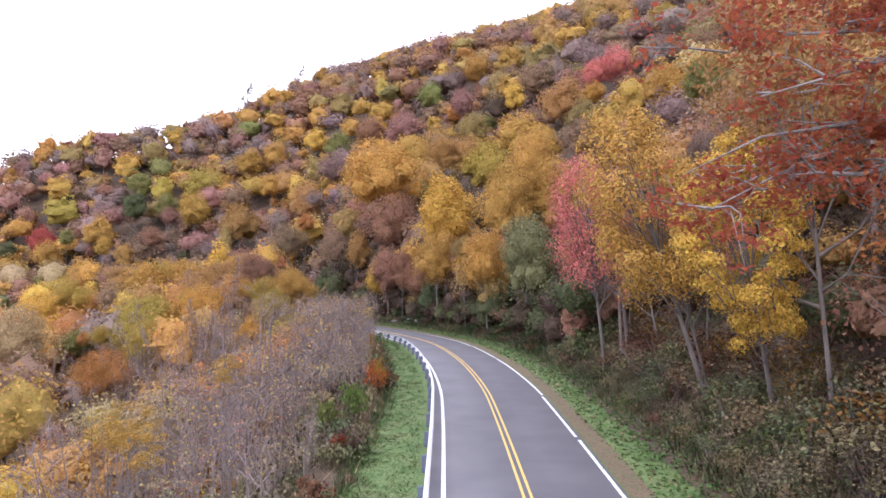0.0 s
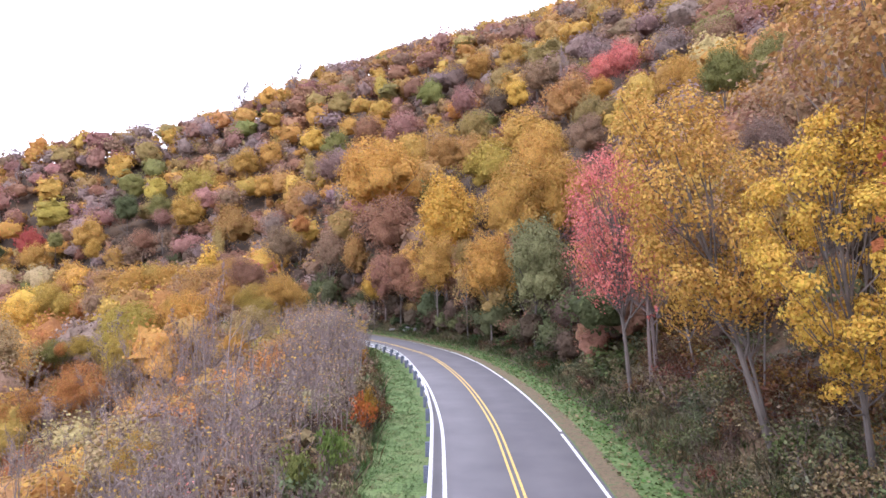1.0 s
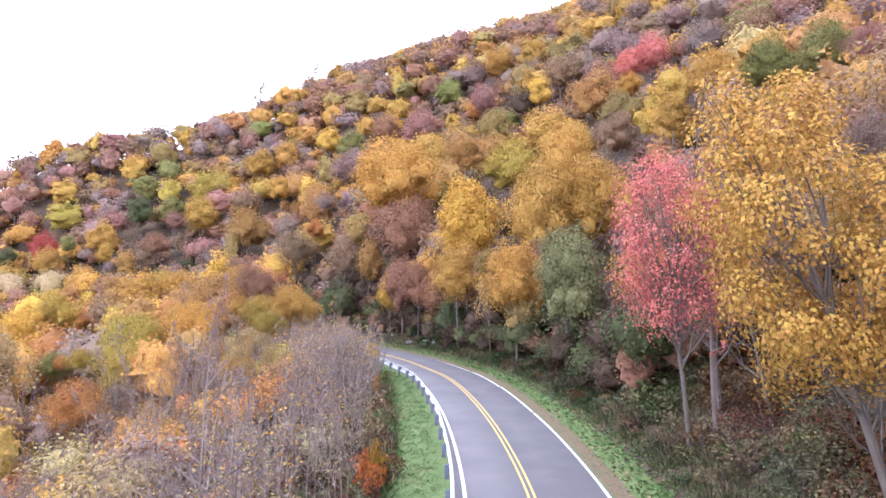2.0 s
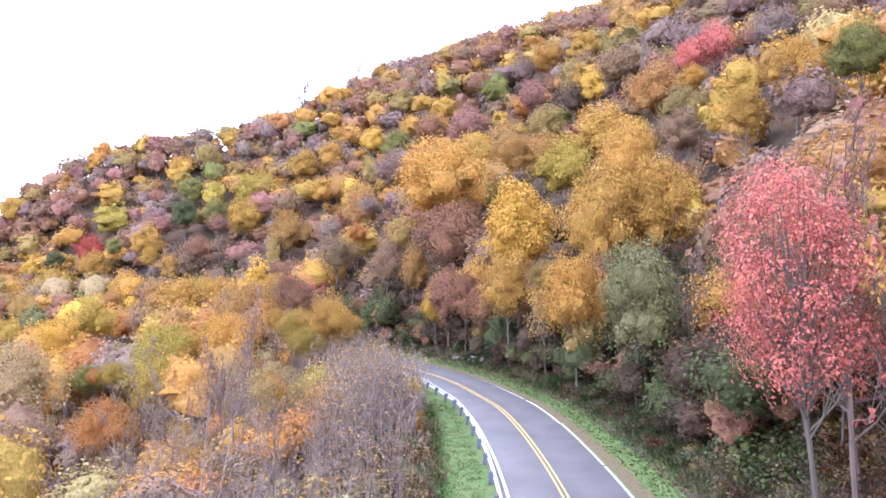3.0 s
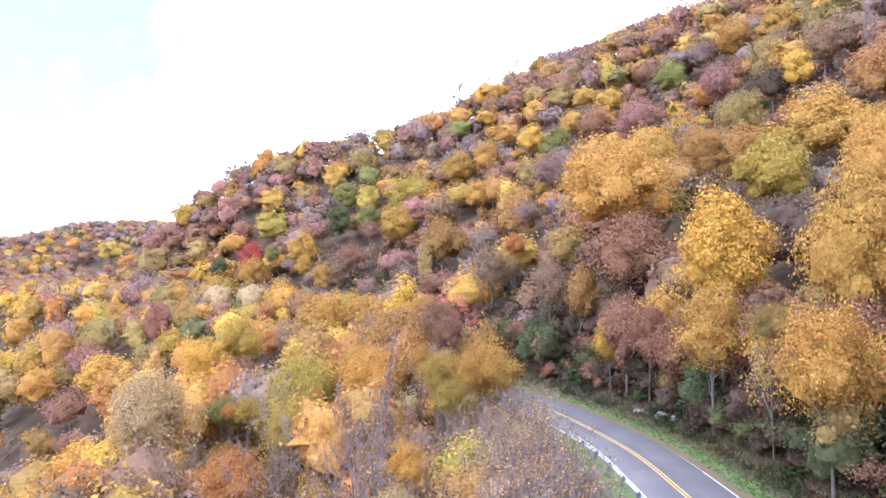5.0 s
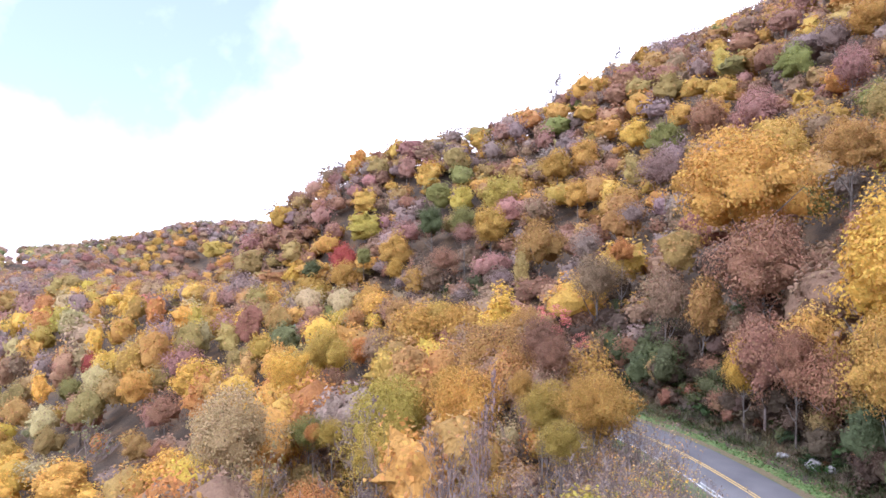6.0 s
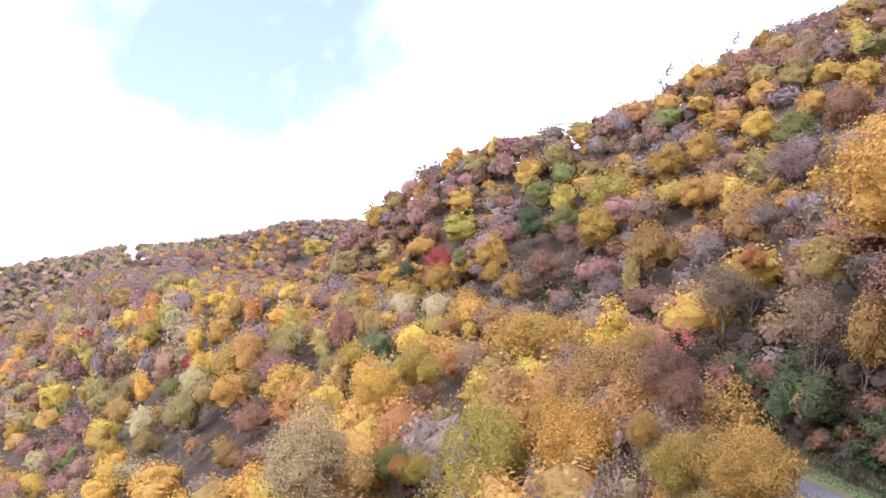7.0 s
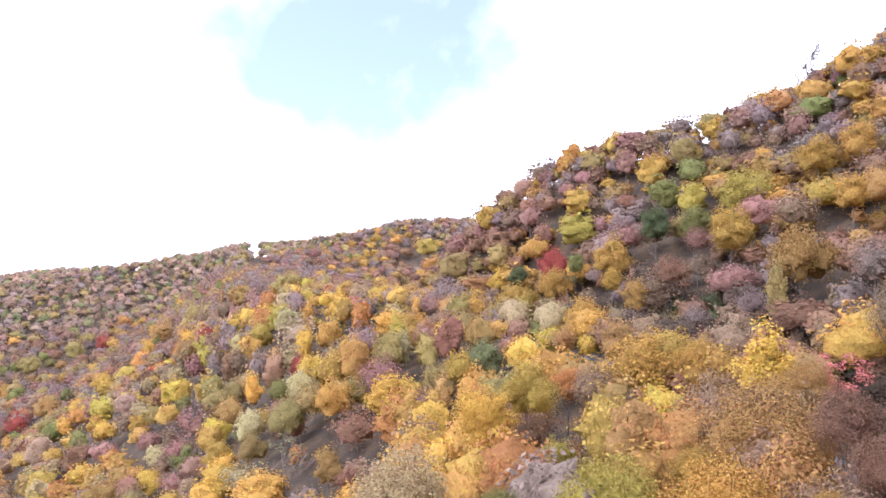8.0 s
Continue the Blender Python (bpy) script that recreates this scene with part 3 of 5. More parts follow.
# ---- the wood that covers the slopes ----
TINY_SHAPES = [(np.zeros((0, 4, 3)), clumped(40 + i, 0.46, 0.12, 7, 8, 34, 0.13, loose_edge=0.2, ball=2, limbs=1, heart=0.75, up=1.2)[1]) for i in range(3)]


def pick_colour(rng, x, y, s, l):
    """Drifts of colour: gold along the road and the spur, mauve and rust higher up, a mix in the hollow."""
    d = noise.noise(Vector((x * 0.025, y * 0.025, 0.3)))
    names = ["gold", "amber", "yellow", "rust", "brown", "mauve", "plum", "olive", "green", "lime", "orange", "red", "pale"]
    # far ridge: haze and sunlight put into paler, rosier leaf tones
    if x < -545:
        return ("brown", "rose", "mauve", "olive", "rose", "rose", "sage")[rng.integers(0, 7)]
    if l > 500 - 0.35 * min(s, 0) and s < 75:
        w = [5, 5, 0, 12, 24, 32, 12, 9, 6, 0, 0, 0, 4]
    elif 5 < s < 28 and 195 < l < 330 and rng.random() < 0.35:
        # dark brown leaves, and the lower wood's shade put into the same colour
        return "umber"
    elif 5 < s < 42 and 190 < l < 330:
        w = [13, 9, 0, 24, 27, 10, 7, 7, 2, 0, 0, 0, 0]
    elif s > 60 or s > 25 and l > 330:
        w = [24, 11, 0, 13, 19, 15, 9, 11, 3, 0, 0, 0, 2]
    elif s > 5:
        w = [42, 17, 0, 9, 13, 5, 1, 12, 1, 0, 0, 0, 0]
    elif l < 300:
        w = [36, 15, 10, 7, 11, 3, 0, 9, 1, 7, 6, 0, 8]
    else:
        w = [24, 11, 12, 7, 12, 8, 3, 11, 3, 7, 4, 1, 10]
    w = np.array(w, float)
    if d > 0.15:
        w[[0, 1, 2]] *= 2
    if d < -0.15:
        w[[3, 5, 6]] *= 1.8
    return names[rng.choice(len(names), p=w / w.sum())]


# ---- the trees that stand beside the road ----
plant("slender", 12.7, 32.2, 15.4, 6.0, "honey", label="tall leaning tree with thinning golden leaves and grey trunk", lean=(-4.6, 0.4), turn=0, detail=5)
plant("thin", 13.2, 33.4, 12.0, 4.6, "brown", lean=(-2.5, 0), turn=60)
plant("layered", 13.4, 27.0, 12.2, 6.4, "yellow", label="tree with large bright yellow leaves beside the road", lean=(-2.8, -2.6), turn=200, detail=5)
plant("open", 14.2, 24.2, 17.0, 7.5, "amber", label="thick-trunked tree with amber leaves beside the road", lean=(-1.5, 0.3), turn=20)
plant("thin", 14.3, 44.7, 11.0, 4.6, "brown", lean=(-2.2, 0.5), turn=0)
plant("wispy", 11.2, 47.0, 15.4, 6.4, "pink", label="slender tree with pinkish red leaves and mauve twigs", lean=(-1.2, -0.6), turn=90, detail=5)
plant("bare_wide", 13.0, 47.6, 15.0, 7.6, "plum", lean=(-1.2, 0), turn=10)
plant("bare_wide", 12.2, 46.2, 13.0, 6.6, "pink", lean=(-0.8, 0), turn=130)
plant("open", 14.1, 51.6, 10.0, 5.6, "rust", turn=70)
plant("thin", 11.7, 59.2, 7.0, 4.6, "umber", turn=30)
plant("open", 16.0, 60.5, 14.0, 8.0, "brown", turn=250)
plant("thin", 18.0, 37.5, 13.5, 7.0, "rust", turn=140)
plant("bare_wide", 20.0, 31.0, 15.0, 9.0, "mauve", turn=40)
plant("open", 21.5, 40.5, 14.5, 9.0, "brown", turn=310)
plant("open", 17.0, 18.5, 13.0, 8.0, "olive", turn=110)
plant("thin", 16.0, 21.4, 10.0, 6.0, "orange", turn=15)
plant("thin", -7.0, 64.4, 4.6, 1.3, "yellow", label="small slender yellow sapling on the bank beside the grass", turn=0)


def oak():
    """The red oak whose long limbs reach out over the road."""
    rng = np.random.default_rng(77)
    x0, y0 = 10.6, 11.6
    z0 = float(ground_z(x0, y0)[0])
    root = tagged(new("oak_tree"), "large oak with red leaves on grey limbs over the road", "tree", "trees of the mountain wood")
    root.matrix_world = pose(x0, y0, z0)
    wood = [tube([(0, 0, -0.4), (-0.1, 0, 4), (-0.25, 0.1, 9), (0.1, 0.2, 13), (0.2, 0.1, 16.5)], [0.36, 0.29, 0.22, 0.12, 0.03], 10)]
    tips = [(-6.3, -1.6, 8.3, 9.4), (-6.4, -0.9, 9.0, 10.2), (-5.7, -2.2, 10.0, 10.9), (-5.6, -0.4, 11.2, 11.9), (-4.3, -2.6, 12.6, 12.4), (-4.4, 0.9, 9.2, 10.0), (-3.4, -3.0, 10.2, 10.6), (-4.8, 1.2, 13.0, 12.2), (-2.0, 2.4, 14.6, 12.6), (3.6, -2.8, 10.4, 10), (4.2, 2.6, 11.2, 10.4), (1.0, 4.6, 9.4, 9.2), (2.4, -3.6, 13.2, 11.8), (0.8, -5.0, 9.2, 9.4), (0.6, 0.8, 17.0, 14)]
    cs = []
    for tx, ty, tz, bz in tips:
        b, e = np.array([-0.15, 0.08, bz]), np.array([tx, ty, tz])
        path = [b + (e - b) * q + np.array([0, 0, 0.35 * math.sin(math.pi * q)]) + rng.normal(0, 0.10, 3) * (0 < q < 1) for q in (0, 0.25, 0.5, 0.75, 1)]
        wood.append(tube(path, [0.085, 0.06, 0.04, 0.022, 0.01], 6))
        for k in range(11):
            q = rng.uniform(0.22, 1)
            p = b + (e - b) * q + np.array([0, 0, 0.35 * math.sin(math.pi * q)])
            f = p + (e - b) / np.linalg.norm(e - b) * rng.uniform(0.15, 0.75) + rng.normal(0, 0.6, 3) * np.array([1, 1, 0.5])
            wood.append(tube([p, (p + f) / 2 + rng.normal(0, 0.06, 3), f], [0.026, 0.016, 0.006], 4))
            for j in range(3):
                g = p + (f - p) * rng.uniform(0.3, 1)
                h = g + rng.normal(0, 0.32, 3) + (f - p) * 0.2
                wood.append(tube([g, h], [0.009, 0.004], 3))
                if q > 0.25:
                    cs += [h, (g + h) / 2]
    cs = np.array(cs)
    n = 12500
    c = cs[rng.integers(0, len(cs), n)] + rng.normal(0, 0.17, (n, 3)) * np.array([1, 1, 0.6])
    part("trunk", quads_mesh("trunk", np.concatenate(wood), PALE_BARK), root, "grey bark with bare outer twigs")
    facing = unit(rng.normal(0, 0.5, (n, 3)) + np.array([0, 0, 1]))
    crown = part("crown", shape_mesh("crown", loose(sprays(rng, c, facing, 0.115), facing), LEAVES), root)
    crown.color = (0.60, 0.175, 0.085, 1)
    PLACED.append((x0, y0, 5.0))


oak()

# ---- trees of the slopes that can be told apart ----
plant("thin", -8.7, 18.5, 5.9, 1.6, "yellow", detail=0)
plant("thin", -6.2, 19.3, 5.9, 1.0, "yellow", detail=0)
plant("thin", -7.8, 17.4, 5.0, 1.3, "yellow", detail=0)
plant("thin", -10.4, 20.5, 6.2, 1.6, "yellow", detail=0)
plant("bare_wide", 14.0, 75.9, 9.9, 3.6, "mauve")
plant("open", 14.0, 35.8, 13.2, 2.7, "mauve")
plant("bare_wide", 17.3, 35.6, 15.3, 2.5, "pale")
plant("open", -18.4, 35.9, 10.7, 1.7, "orange")
plant("open", 21.0, 39.4, 14.7, 1.9, "rust")
plant("open", -15.3, 60.6, 10.6, 3.4, "pale")
plant("open", 28.4, 60.5, 15.3, 2.9, "plum")
plant("ragged", 8.8, 72.5, 13.3, 6.5, "sage", deep=0.9)
plant("round", 5.4, 83.0, 13.0, 6.5, "gold", deep=0.75)
plant("round", -22.3, 80.0, 8.9, 3.1, "honey")
plant("bare_wide", -25.6, 83.5, 16.0, 4.2, "mauve")
plant("open", 3.0, 91.0, 12.5, 3.4, "olive")
plant("broad", 8.4, 92.0, 20.4, 8.6, "gold", deep=0.76)
plant("open", -22.0, 89.6, 10.4, 3.5, "lime")
plant("round", 14.6, 93.0, 18.3, 8.8, "gold", deep=0.76)
plant("open", -20.4, 94.4, 11.0, 5.0, "gold")
plant("round", -0.7, 100.0, 14.0, 6.5, "gold", deep=0.75)
plant("open", -25.2, 95.9, 10.9, 3.4, "lime")
plant("bare_wide", -32.7, 93.0, 12.1, 5.6, "mauve")
plant("open", -25.0, 96.6, 11.5, 4.5, "lime")
plant("bare_wide", -30.8, 95.4, 11.1, 5.1, "mauve")
plant("oval", -21.0, 99.5, 9.0, 5.6, "gold")
plant("round", 41.4, 91.3, 15.6, 7.2, "green")
plant("open", -43.7, 90.6, 11.8, 6.8, "orange")
plant("round", 13.5, 104.0, 22.7, 8.2, "gold", deep=0.6)
plant("oval", 0.5, 106.0, 21.9, 9.2, "yellow", deep=0.76)
plant("open", -29.3, 102.6, 11.0, 3.0, "gold")
plant("round", 38.5, 99.2, 16.0, 6.8, "green")
plant("open", -27.3, 106.4, 11.7, 4.3, "rust")
plant("thin", -25.1, 108.1, 11.0, 1.9, "pink")
plant("round", -6.5, 112.0, 11.2, 5.0, "rust", deep=0.75)
plant("open", -42.8, 100.9, 11.3, 7.5, "lime")
plant("bare_wide", -45.3, 100.7, 12.8, 7.7, "mauve")
plant("bare_wide", -54.5, 96.3, 12.5, 7.5, "pale")
plant("open", -36.9, 107.8, 11.2, 8.1, "honey")
plant("round", -11.0, 117.0, 9.8, 4.2, "yellow", deep=0.8)
plant("round", 30.5, 113.1, 14.9, 6.1, "gold")
plant("dome", -45.8, 107.0, 13.5, 8.6, "lime")
plant("open", -61.0, 96.1, 11.2, 4.9, "plum")
plant("open", -51.1, 104.2, 11.3, 3.4, "lime")
plant("open", -31.2, 115.0, 11.7, 5.1, "rust")
plant("open", -41.2, 112.0, 10.6, 3.8, "gold")
plant("open", -54.5, 105.2, 11.0, 2.3, "orange")
plant("open", -61.3, 100.0, 20.0, 10.6, "pale")
plant("round", 24.3, 122.7, 15.1, 7.0, "brown")
plant("open", -37.7, 118.2, 11.7, 9.8, "amber")
plant("open", -57.4, 107.9, 11.8, 4.6, "green")
plant("open", -38.7, 119.0, 11.3, 5.1, "brown")
plant("round", 19.3, 126.7, 15.4, 7.2, "gold")
plant("round", 39.8, 120.5, 15.5, 8.5, "gold")
plant("oval", -16.4, 130.0, 13.4, 5.4, "amber", deep=0.8)
plant("open", -9.5, 131.0, 16.3, 12.1, "rust", deep=0.75)
plant("open", -37.1, 125.8, 11.9, 4.9, "amber")
plant("open", -21.0, 133.0, 15.5, 5.9, "brown", deep=0.75)
plant("round", 8.3, 135.1, 15.9, 10.5, "lime")
plant("round", 28.2, 137.2, 14.0, 8.0, "olive")
plant("round", -61.0, 122.8, 11.9, 5.1, "lime")
plant("tall", -43.0, 134.0, 14.7, 7.5, "yellow")
plant("dome", -12.2, 142.0, 25.2, 17.6, "honey", deep=-0.74)
plant("thin", -36.5, 137.2, 11.9, 5.6, "pink")
plant("round", 0.5, 145.6, 17.1, 7.5, "amber")
plant("round", -70.5, 122.0, 20.8, 7.5, "yellow")
plant("round", 17.6, 145.1, 14.1, 13.0, "gold")
plant("round", 31.5, 143.4, 13.9, 5.1, "gold")
plant("round", 5.5, 148.1, 13.8, 8.3, "amber")
plant("open", 52.3, 137.2, 15.5, 9.0, "brown")
plant("round", -69.1, 128.0, 21.0, 7.0, "lime")
plant("open", -53.0, 140.0, 11.9, 5.6, "gold")
plant("round", 27.1, 153.0, 15.1, 11.0, "amber")
plant("open", -33.7, 151.9, 16.4, 8.2, "brown")
plant("open", -74.8, 135.9, 14.2, 8.2, "rust")
plant("round", -57.4, 146.3, 12.0, 9.5, "gold")
plant("open", -67.1, 141.1, 13.9, 7.4, "brown")
plant("round", -60.5, 144.9, 13.5, 11.7, "gold")
plant("open", 48.9, 151.4, 15.0, 10.0, "mauve")
plant("round", 6.8, 160.7, 15.4, 8.4, "olive")
plant("open", -62.2, 146.0, 12.4, 8.2, "gold")
plant("round", -31.6, 159.6, 15.0, 4.4, "orange")
plant("round", -96.0, 124.0, 13.6, 11.0, "honey")
plant("open", -79.8, 144.0, 12.7, 9.7, "rust")
plant("open", 37.3, 165.0, 13.8, 8.2, "pink")
plant("open", 41.1, 164.2, 14.4, 9.5, "pink")
plant("oval", -76.7, 149.8, 11.5, 5.3, "orange")
plant("round", -6.9, 175.4, 16.2, 10.7, "gold")
plant("round", -106.1, 131.2, 12.5, 5.2, "rust")
plant("bare_wide", 30.1, 174.9, 16.0, 5.8, "mauve")
plant("round", 18.8, 178.8, 15.5, 7.7, "yellow")
plant("open", 14.8, 180.3, 15.6, 9.3, "umber")
plant("open", -32.9, 179.0, 15.4, 5.4, "mauve")
plant("round", -75.6, 163.0, 11.9, 7.9, "amber")
plant("open", -57.4, 172.0, 16.0, 5.5, "mauve")
plant("open", -41.7, 177.6, 15.8, 8.2, "mauve")
plant("open", 24.4, 183.9, 16.3, 10.2, "brown")
plant("round", -116.1, 134.9, 12.8, 5.6, "amber")
plant("open", -88.9, 167.3, 11.2, 5.8, "amber")
plant("round", -37.1, 190.0, 15.6, 12.3, "amber")
plant("open", -19.7, 194.1, 15.6, 7.9, "mauve")
plant("tall", -58.0, 185.0, 15.9, 4.9, "olive")
plant("open", -111.2, 153.2, 11.3, 8.4, "plum")
plant("open", -119.8, 145.2, 13.2, 9.2, "rust")
plant("round", -133.7, 131.7, 11.9, 13.2, "honey")
plant("open", -71.4, 183.1, 12.2, 6.6, "mauve")
plant("bare_wide", -131.5, 136.8, 14.3, 14.6, "sage")
plant("oval", -118.4, 153.1, 13.6, 10.8, "yellow")
plant("oval", -118.6, 153.1, 13.4, 10.4, "yellow")
plant("round", -106.8, 164.8, 13.1, 9.2, "sage")
plant("round", -56.4, 193.3, 16.8, 11.6, "amber")
plant("round", -113.5, 161.4, 11.5, 10.3, "olive")
plant("open", 5.8, 208.0, 17.7, 10.1, "plum")
plant("oval", -95.2, 181.8, 12.9, 9.0, "gold")
plant("open", -32.8, 207.0, 16.2, 11.0, "mauve")
plant("round", 18.1, 209.4, 15.6, 12.0, "olive")
plant("open", -128.6, 159.0, 13.2, 11.6, "plum")
plant("round", 32.0, 209.3, 13.3, 14.8, "olive")
plant("round", -147.4, 139.3, 12.3, 6.8, "olive")
plant("round", -88.8, 193.2, 15.8, 8.0, "gold")
plant("round", -51.7, 208.7, 15.1, 7.7, "gold")
plant("round", -137.3, 156.3, 11.0, 10.6, "olive")
plant("open", -85.9, 196.2, 15.9, 11.6, "brown")
plant("open", -82.7, 198.0, 16.2, 7.3, "rust")
plant("open", -11.7, 218.7, 16.3, 12.4, "plum")
plant("round", -151.9, 150.1, 13.2, 11.7, "rust")
plant("open", -81.2, 207.2, 16.5, 6.2, "plum")
plant("round", -97.2, 199.1, 16.6, 6.0, "gold")
plant("round", -161.6, 139.4, 12.3, 7.1, "gold")
plant("round", -75.8, 211.8, 16.7, 11.2, "gold")
plant("round", -161.9, 147.3, 12.0, 7.3, "sage")
plant("round", -24.0, 228.8, 16.1, 11.7, "rust")
plant("round", 22.9, 231.0, 14.9, 12.0, "gold")
plant("round", -34.6, 232.2, 14.9, 11.4, "green")
plant("round", 11.6, 237.2, 16.1, 10.9, "gold")
plant("round", -4.4, 238.2, 14.4, 10.4, "green")
plant("open", 5.1, 238.5, 14.5, 10.3, "mauve")
plant("round", -87.8, 220.4, 16.4, 8.6, "green")
plant("round", -117.4, 204.8, 16.6, 9.0, "gold")
plant("round", -106.1, 215.3, 15.6, 10.2, "gold")
plant("round", -114.4, 211.1, 15.8, 5.7, "green")
plant("round", -148.2, 185.7, 11.3, 7.0, "gold")
plant("round", -98.2, 222.2, 17.9, 9.6, "dark_green")
plant("round", -57.2, 238.7, 16.0, 10.7, "gold")
plant("round", -44.7, 242.5, 15.1, 9.4, "yellow")
plant("round", -80.6, 231.8, 16.2, 14.1, "lime")
plant("round", -160.5, 177.9, 11.5, 11.9, "yellow")
plant("round", -65.8, 238.4, 16.2, 10.0, "gold")
plant("round", -173.9, 163.8, 10.7, 7.9, "green")
plant("round", -131.1, 208.0, 13.3, 11.1, "gold")
plant("round", -132.1, 210.6, 16.6, 6.4, "dark_green")
plant("round", -175.0, 171.2, 12.3, 8.3, "red")
plant("round", -125.4, 218.7, 14.3, 10.2, "red")
plant("open", -149.5, 201.7, 14.6, 13.7, "mauve")
plant("bare_wide", -194.1, 150.3, 16.1, 13.3, "mauve")
plant("round", -96.1, 238.1, 13.6, 10.3, "lime")
plant("open", -197.0, 153.4, 14.2, 15.7, "plum")
plant("round", -144.1, 216.5, 12.6, 6.7, "yellow")
plant("round", -105.6, 242.1, 14.0, 11.3, "green")
plant("round", -22.7, 266.7, 15.0, 7.4, "lime")
plant("round", -127.6, 232.8, 14.8, 15.8, "lime")
plant("round", -182.4, 186.1, 10.8, 8.0, "yellow")
plant("round", -201.1, 161.8, 13.4, 11.5, "olive")
plant("round", -46.9, 267.8, 13.2, 11.1, "gold")
plant("round", -39.0, 270.1, 14.3, 12.4, "olive")
plant("open", -177.8, 196.1, 13.7, 10.1, "mauve")
plant("open", -30.9, 272.1, 15.4, 8.8, "mauve")
plant("open", -6.0, 275.7, 15.0, 15.2, "plum")
plant("open", -77.9, 266.0, 14.6, 10.0, "plum")
plant("open", -202.0, 175.0, 13.5, 7.3, "brown")
plant("open", -196.1, 185.8, 15.8, 17.6, "rose")
plant("round", -115.9, 253.1, 13.8, 12.7, "gold")
plant("round", -134.9, 244.2, 12.7, 12.5, "gold")
plant("open", -147.3, 237.3, 15.4, 9.5, "plum")
plant("round", -108.8, 260.5, 15.8, 10.6, "olive")
plant("open", -97.6, 266.4, 15.3, 10.6, "mauve")
plant("round", -191.0, 202.0, 10.2, 4.7, "pink")
plant("open", -0.5, 287.5, 18.5, 12.4, "plum")
plant("round", -168.2, 226.2, 14.6, 16.3, "olive")
plant("round", -126.1, 257.7, 13.2, 9.1, "plum")
plant("round", -238.5, 136.5, 12.9, 10.6, "rust")
plant("oval", -198.0, 200.7, 12.9, 9.8, "yellow")
plant("open", -17.0, 292.0, 16.0, 13.3, "brown")
plant("open", -92.0, 276.0, 14.6, 10.9, "mauve")
plant("bare", -148.5, 248.7, 14.3, 3.8, "mauve")
plant("round", -228.7, 165.6, 12.2, 7.1, "yellow")
plant("round", -137.8, 258.4, 13.0, 11.3, "olive")
plant("round", -232.9, 165.6, 12.4, 13.2, "yellow")
plant("open", -161.1, 250.7, 14.8, 9.1, "rose")
plant("round", -169.7, 244.4, 14.5, 11.7, "gold")
plant("round", -73.2, 300.2, 15.9, 11.5, "gold")
plant("round", -232.4, 188.5, 12.3, 6.9, "rose")
plant("round", -226.6, 200.8, 12.2, 10.4, "gold")
plant("round", -255.2, 159.0, 14.8, 10.1, "rose")
plant("bare_wide", -87.1, 304.5, 17.9, 13.6, "mauve")
plant("round", -245.3, 190.4, 12.4, 6.6, "gold")
plant("round", -272.6, 138.1, 15.6, 11.8, "rose")
plant("bare_wide", -66.9, 318.5, 16.9, 12.9, "mauve")
plant("round", -269.2, 156.3, 13.7, 12.4, "lime")
plant("bare_wide", -259.5, 179.7, 14.1, 10.9, "pale")
plant("round", -249.2, 206.8, 13.4, 14.8, "yellow")
plant("round", -269.3, 220.0, 15.1, 9.9, "plum")
plant("round", -280.2, 211.9, 13.0, 13.9, "rose")
plant("open", -284.1, 225.9, 14.1, 13.8, "plum")
plant("round", -276.1, 238.7, 14.0, 12.9, "olive")
plant("round", -282.5, 239.4, 14.3, 13.5, "olive")
plant("round", -333.1, 181.0, 14.9, 10.7, "gold")
plant("oval", -310.9, 236.9, 16.6, 11.1, "amber")
plant("round", -335.3, 202.8, 13.7, 8.8, "gold")
plant("oval", -316.2, 237.3, 17.5, 14.4, "amber")
plant("open", -368.9, 159.2, 16.8, 15.5, "red")
plant("round", -368.4, 171.3, 15.8, 13.9, "amber")
plant("round", -350.9, 216.7, 13.8, 12.1, "amber")
plant("round", -344.5, 230.8, 14.0, 12.3, "olive")
plant("round", -347.5, 232.8, 14.7, 16.3, "olive")
plant("round", -374.1, 235.4, 14.8, 10.2, "rust")
plant("round", -480.1, 196.3, 16.2, 14.6, "olive")
plant("round", -486.4, 223.4, 17.5, 15.5, "olive")
plant("round", -485.1, 239.8, 15.8, 12.3, "red")
plant("round", -534.0, 273.4, 14.7, 15.9, "orange")
plant("round", -419.6, 472.6, 23.5, 26.2, "lime")
plant("bare", -428.6, 502.6, 16.8, 17.5, "pale")


def scatter(rng, count, s0, s1, l0, l1):
    """Places beside the road, by distance from its middle line and length along it."""
    s = rng.uniform(s0, s1, count)
    l = rng.uniform(l0, l1, count)
    px, py = np.interp(l, ALONG, LINE[:, 0]), np.interp(l, ALONG, LINE[:, 1])
    e = 0.5
    tx = np.interp(l + e, ALONG, LINE[:, 0]) - np.interp(l - e, ALONG, LINE[:, 0])
    ty = np.interp(l + e, ALONG, LINE[:, 1]) - np.interp(l - e, ALONG, LINE[:, 1])
    k = np.hypot(tx, ty)
    x, y = px + ty / k * s, py - tx / k * s
    return x, y, ground_z(x, y), s, l


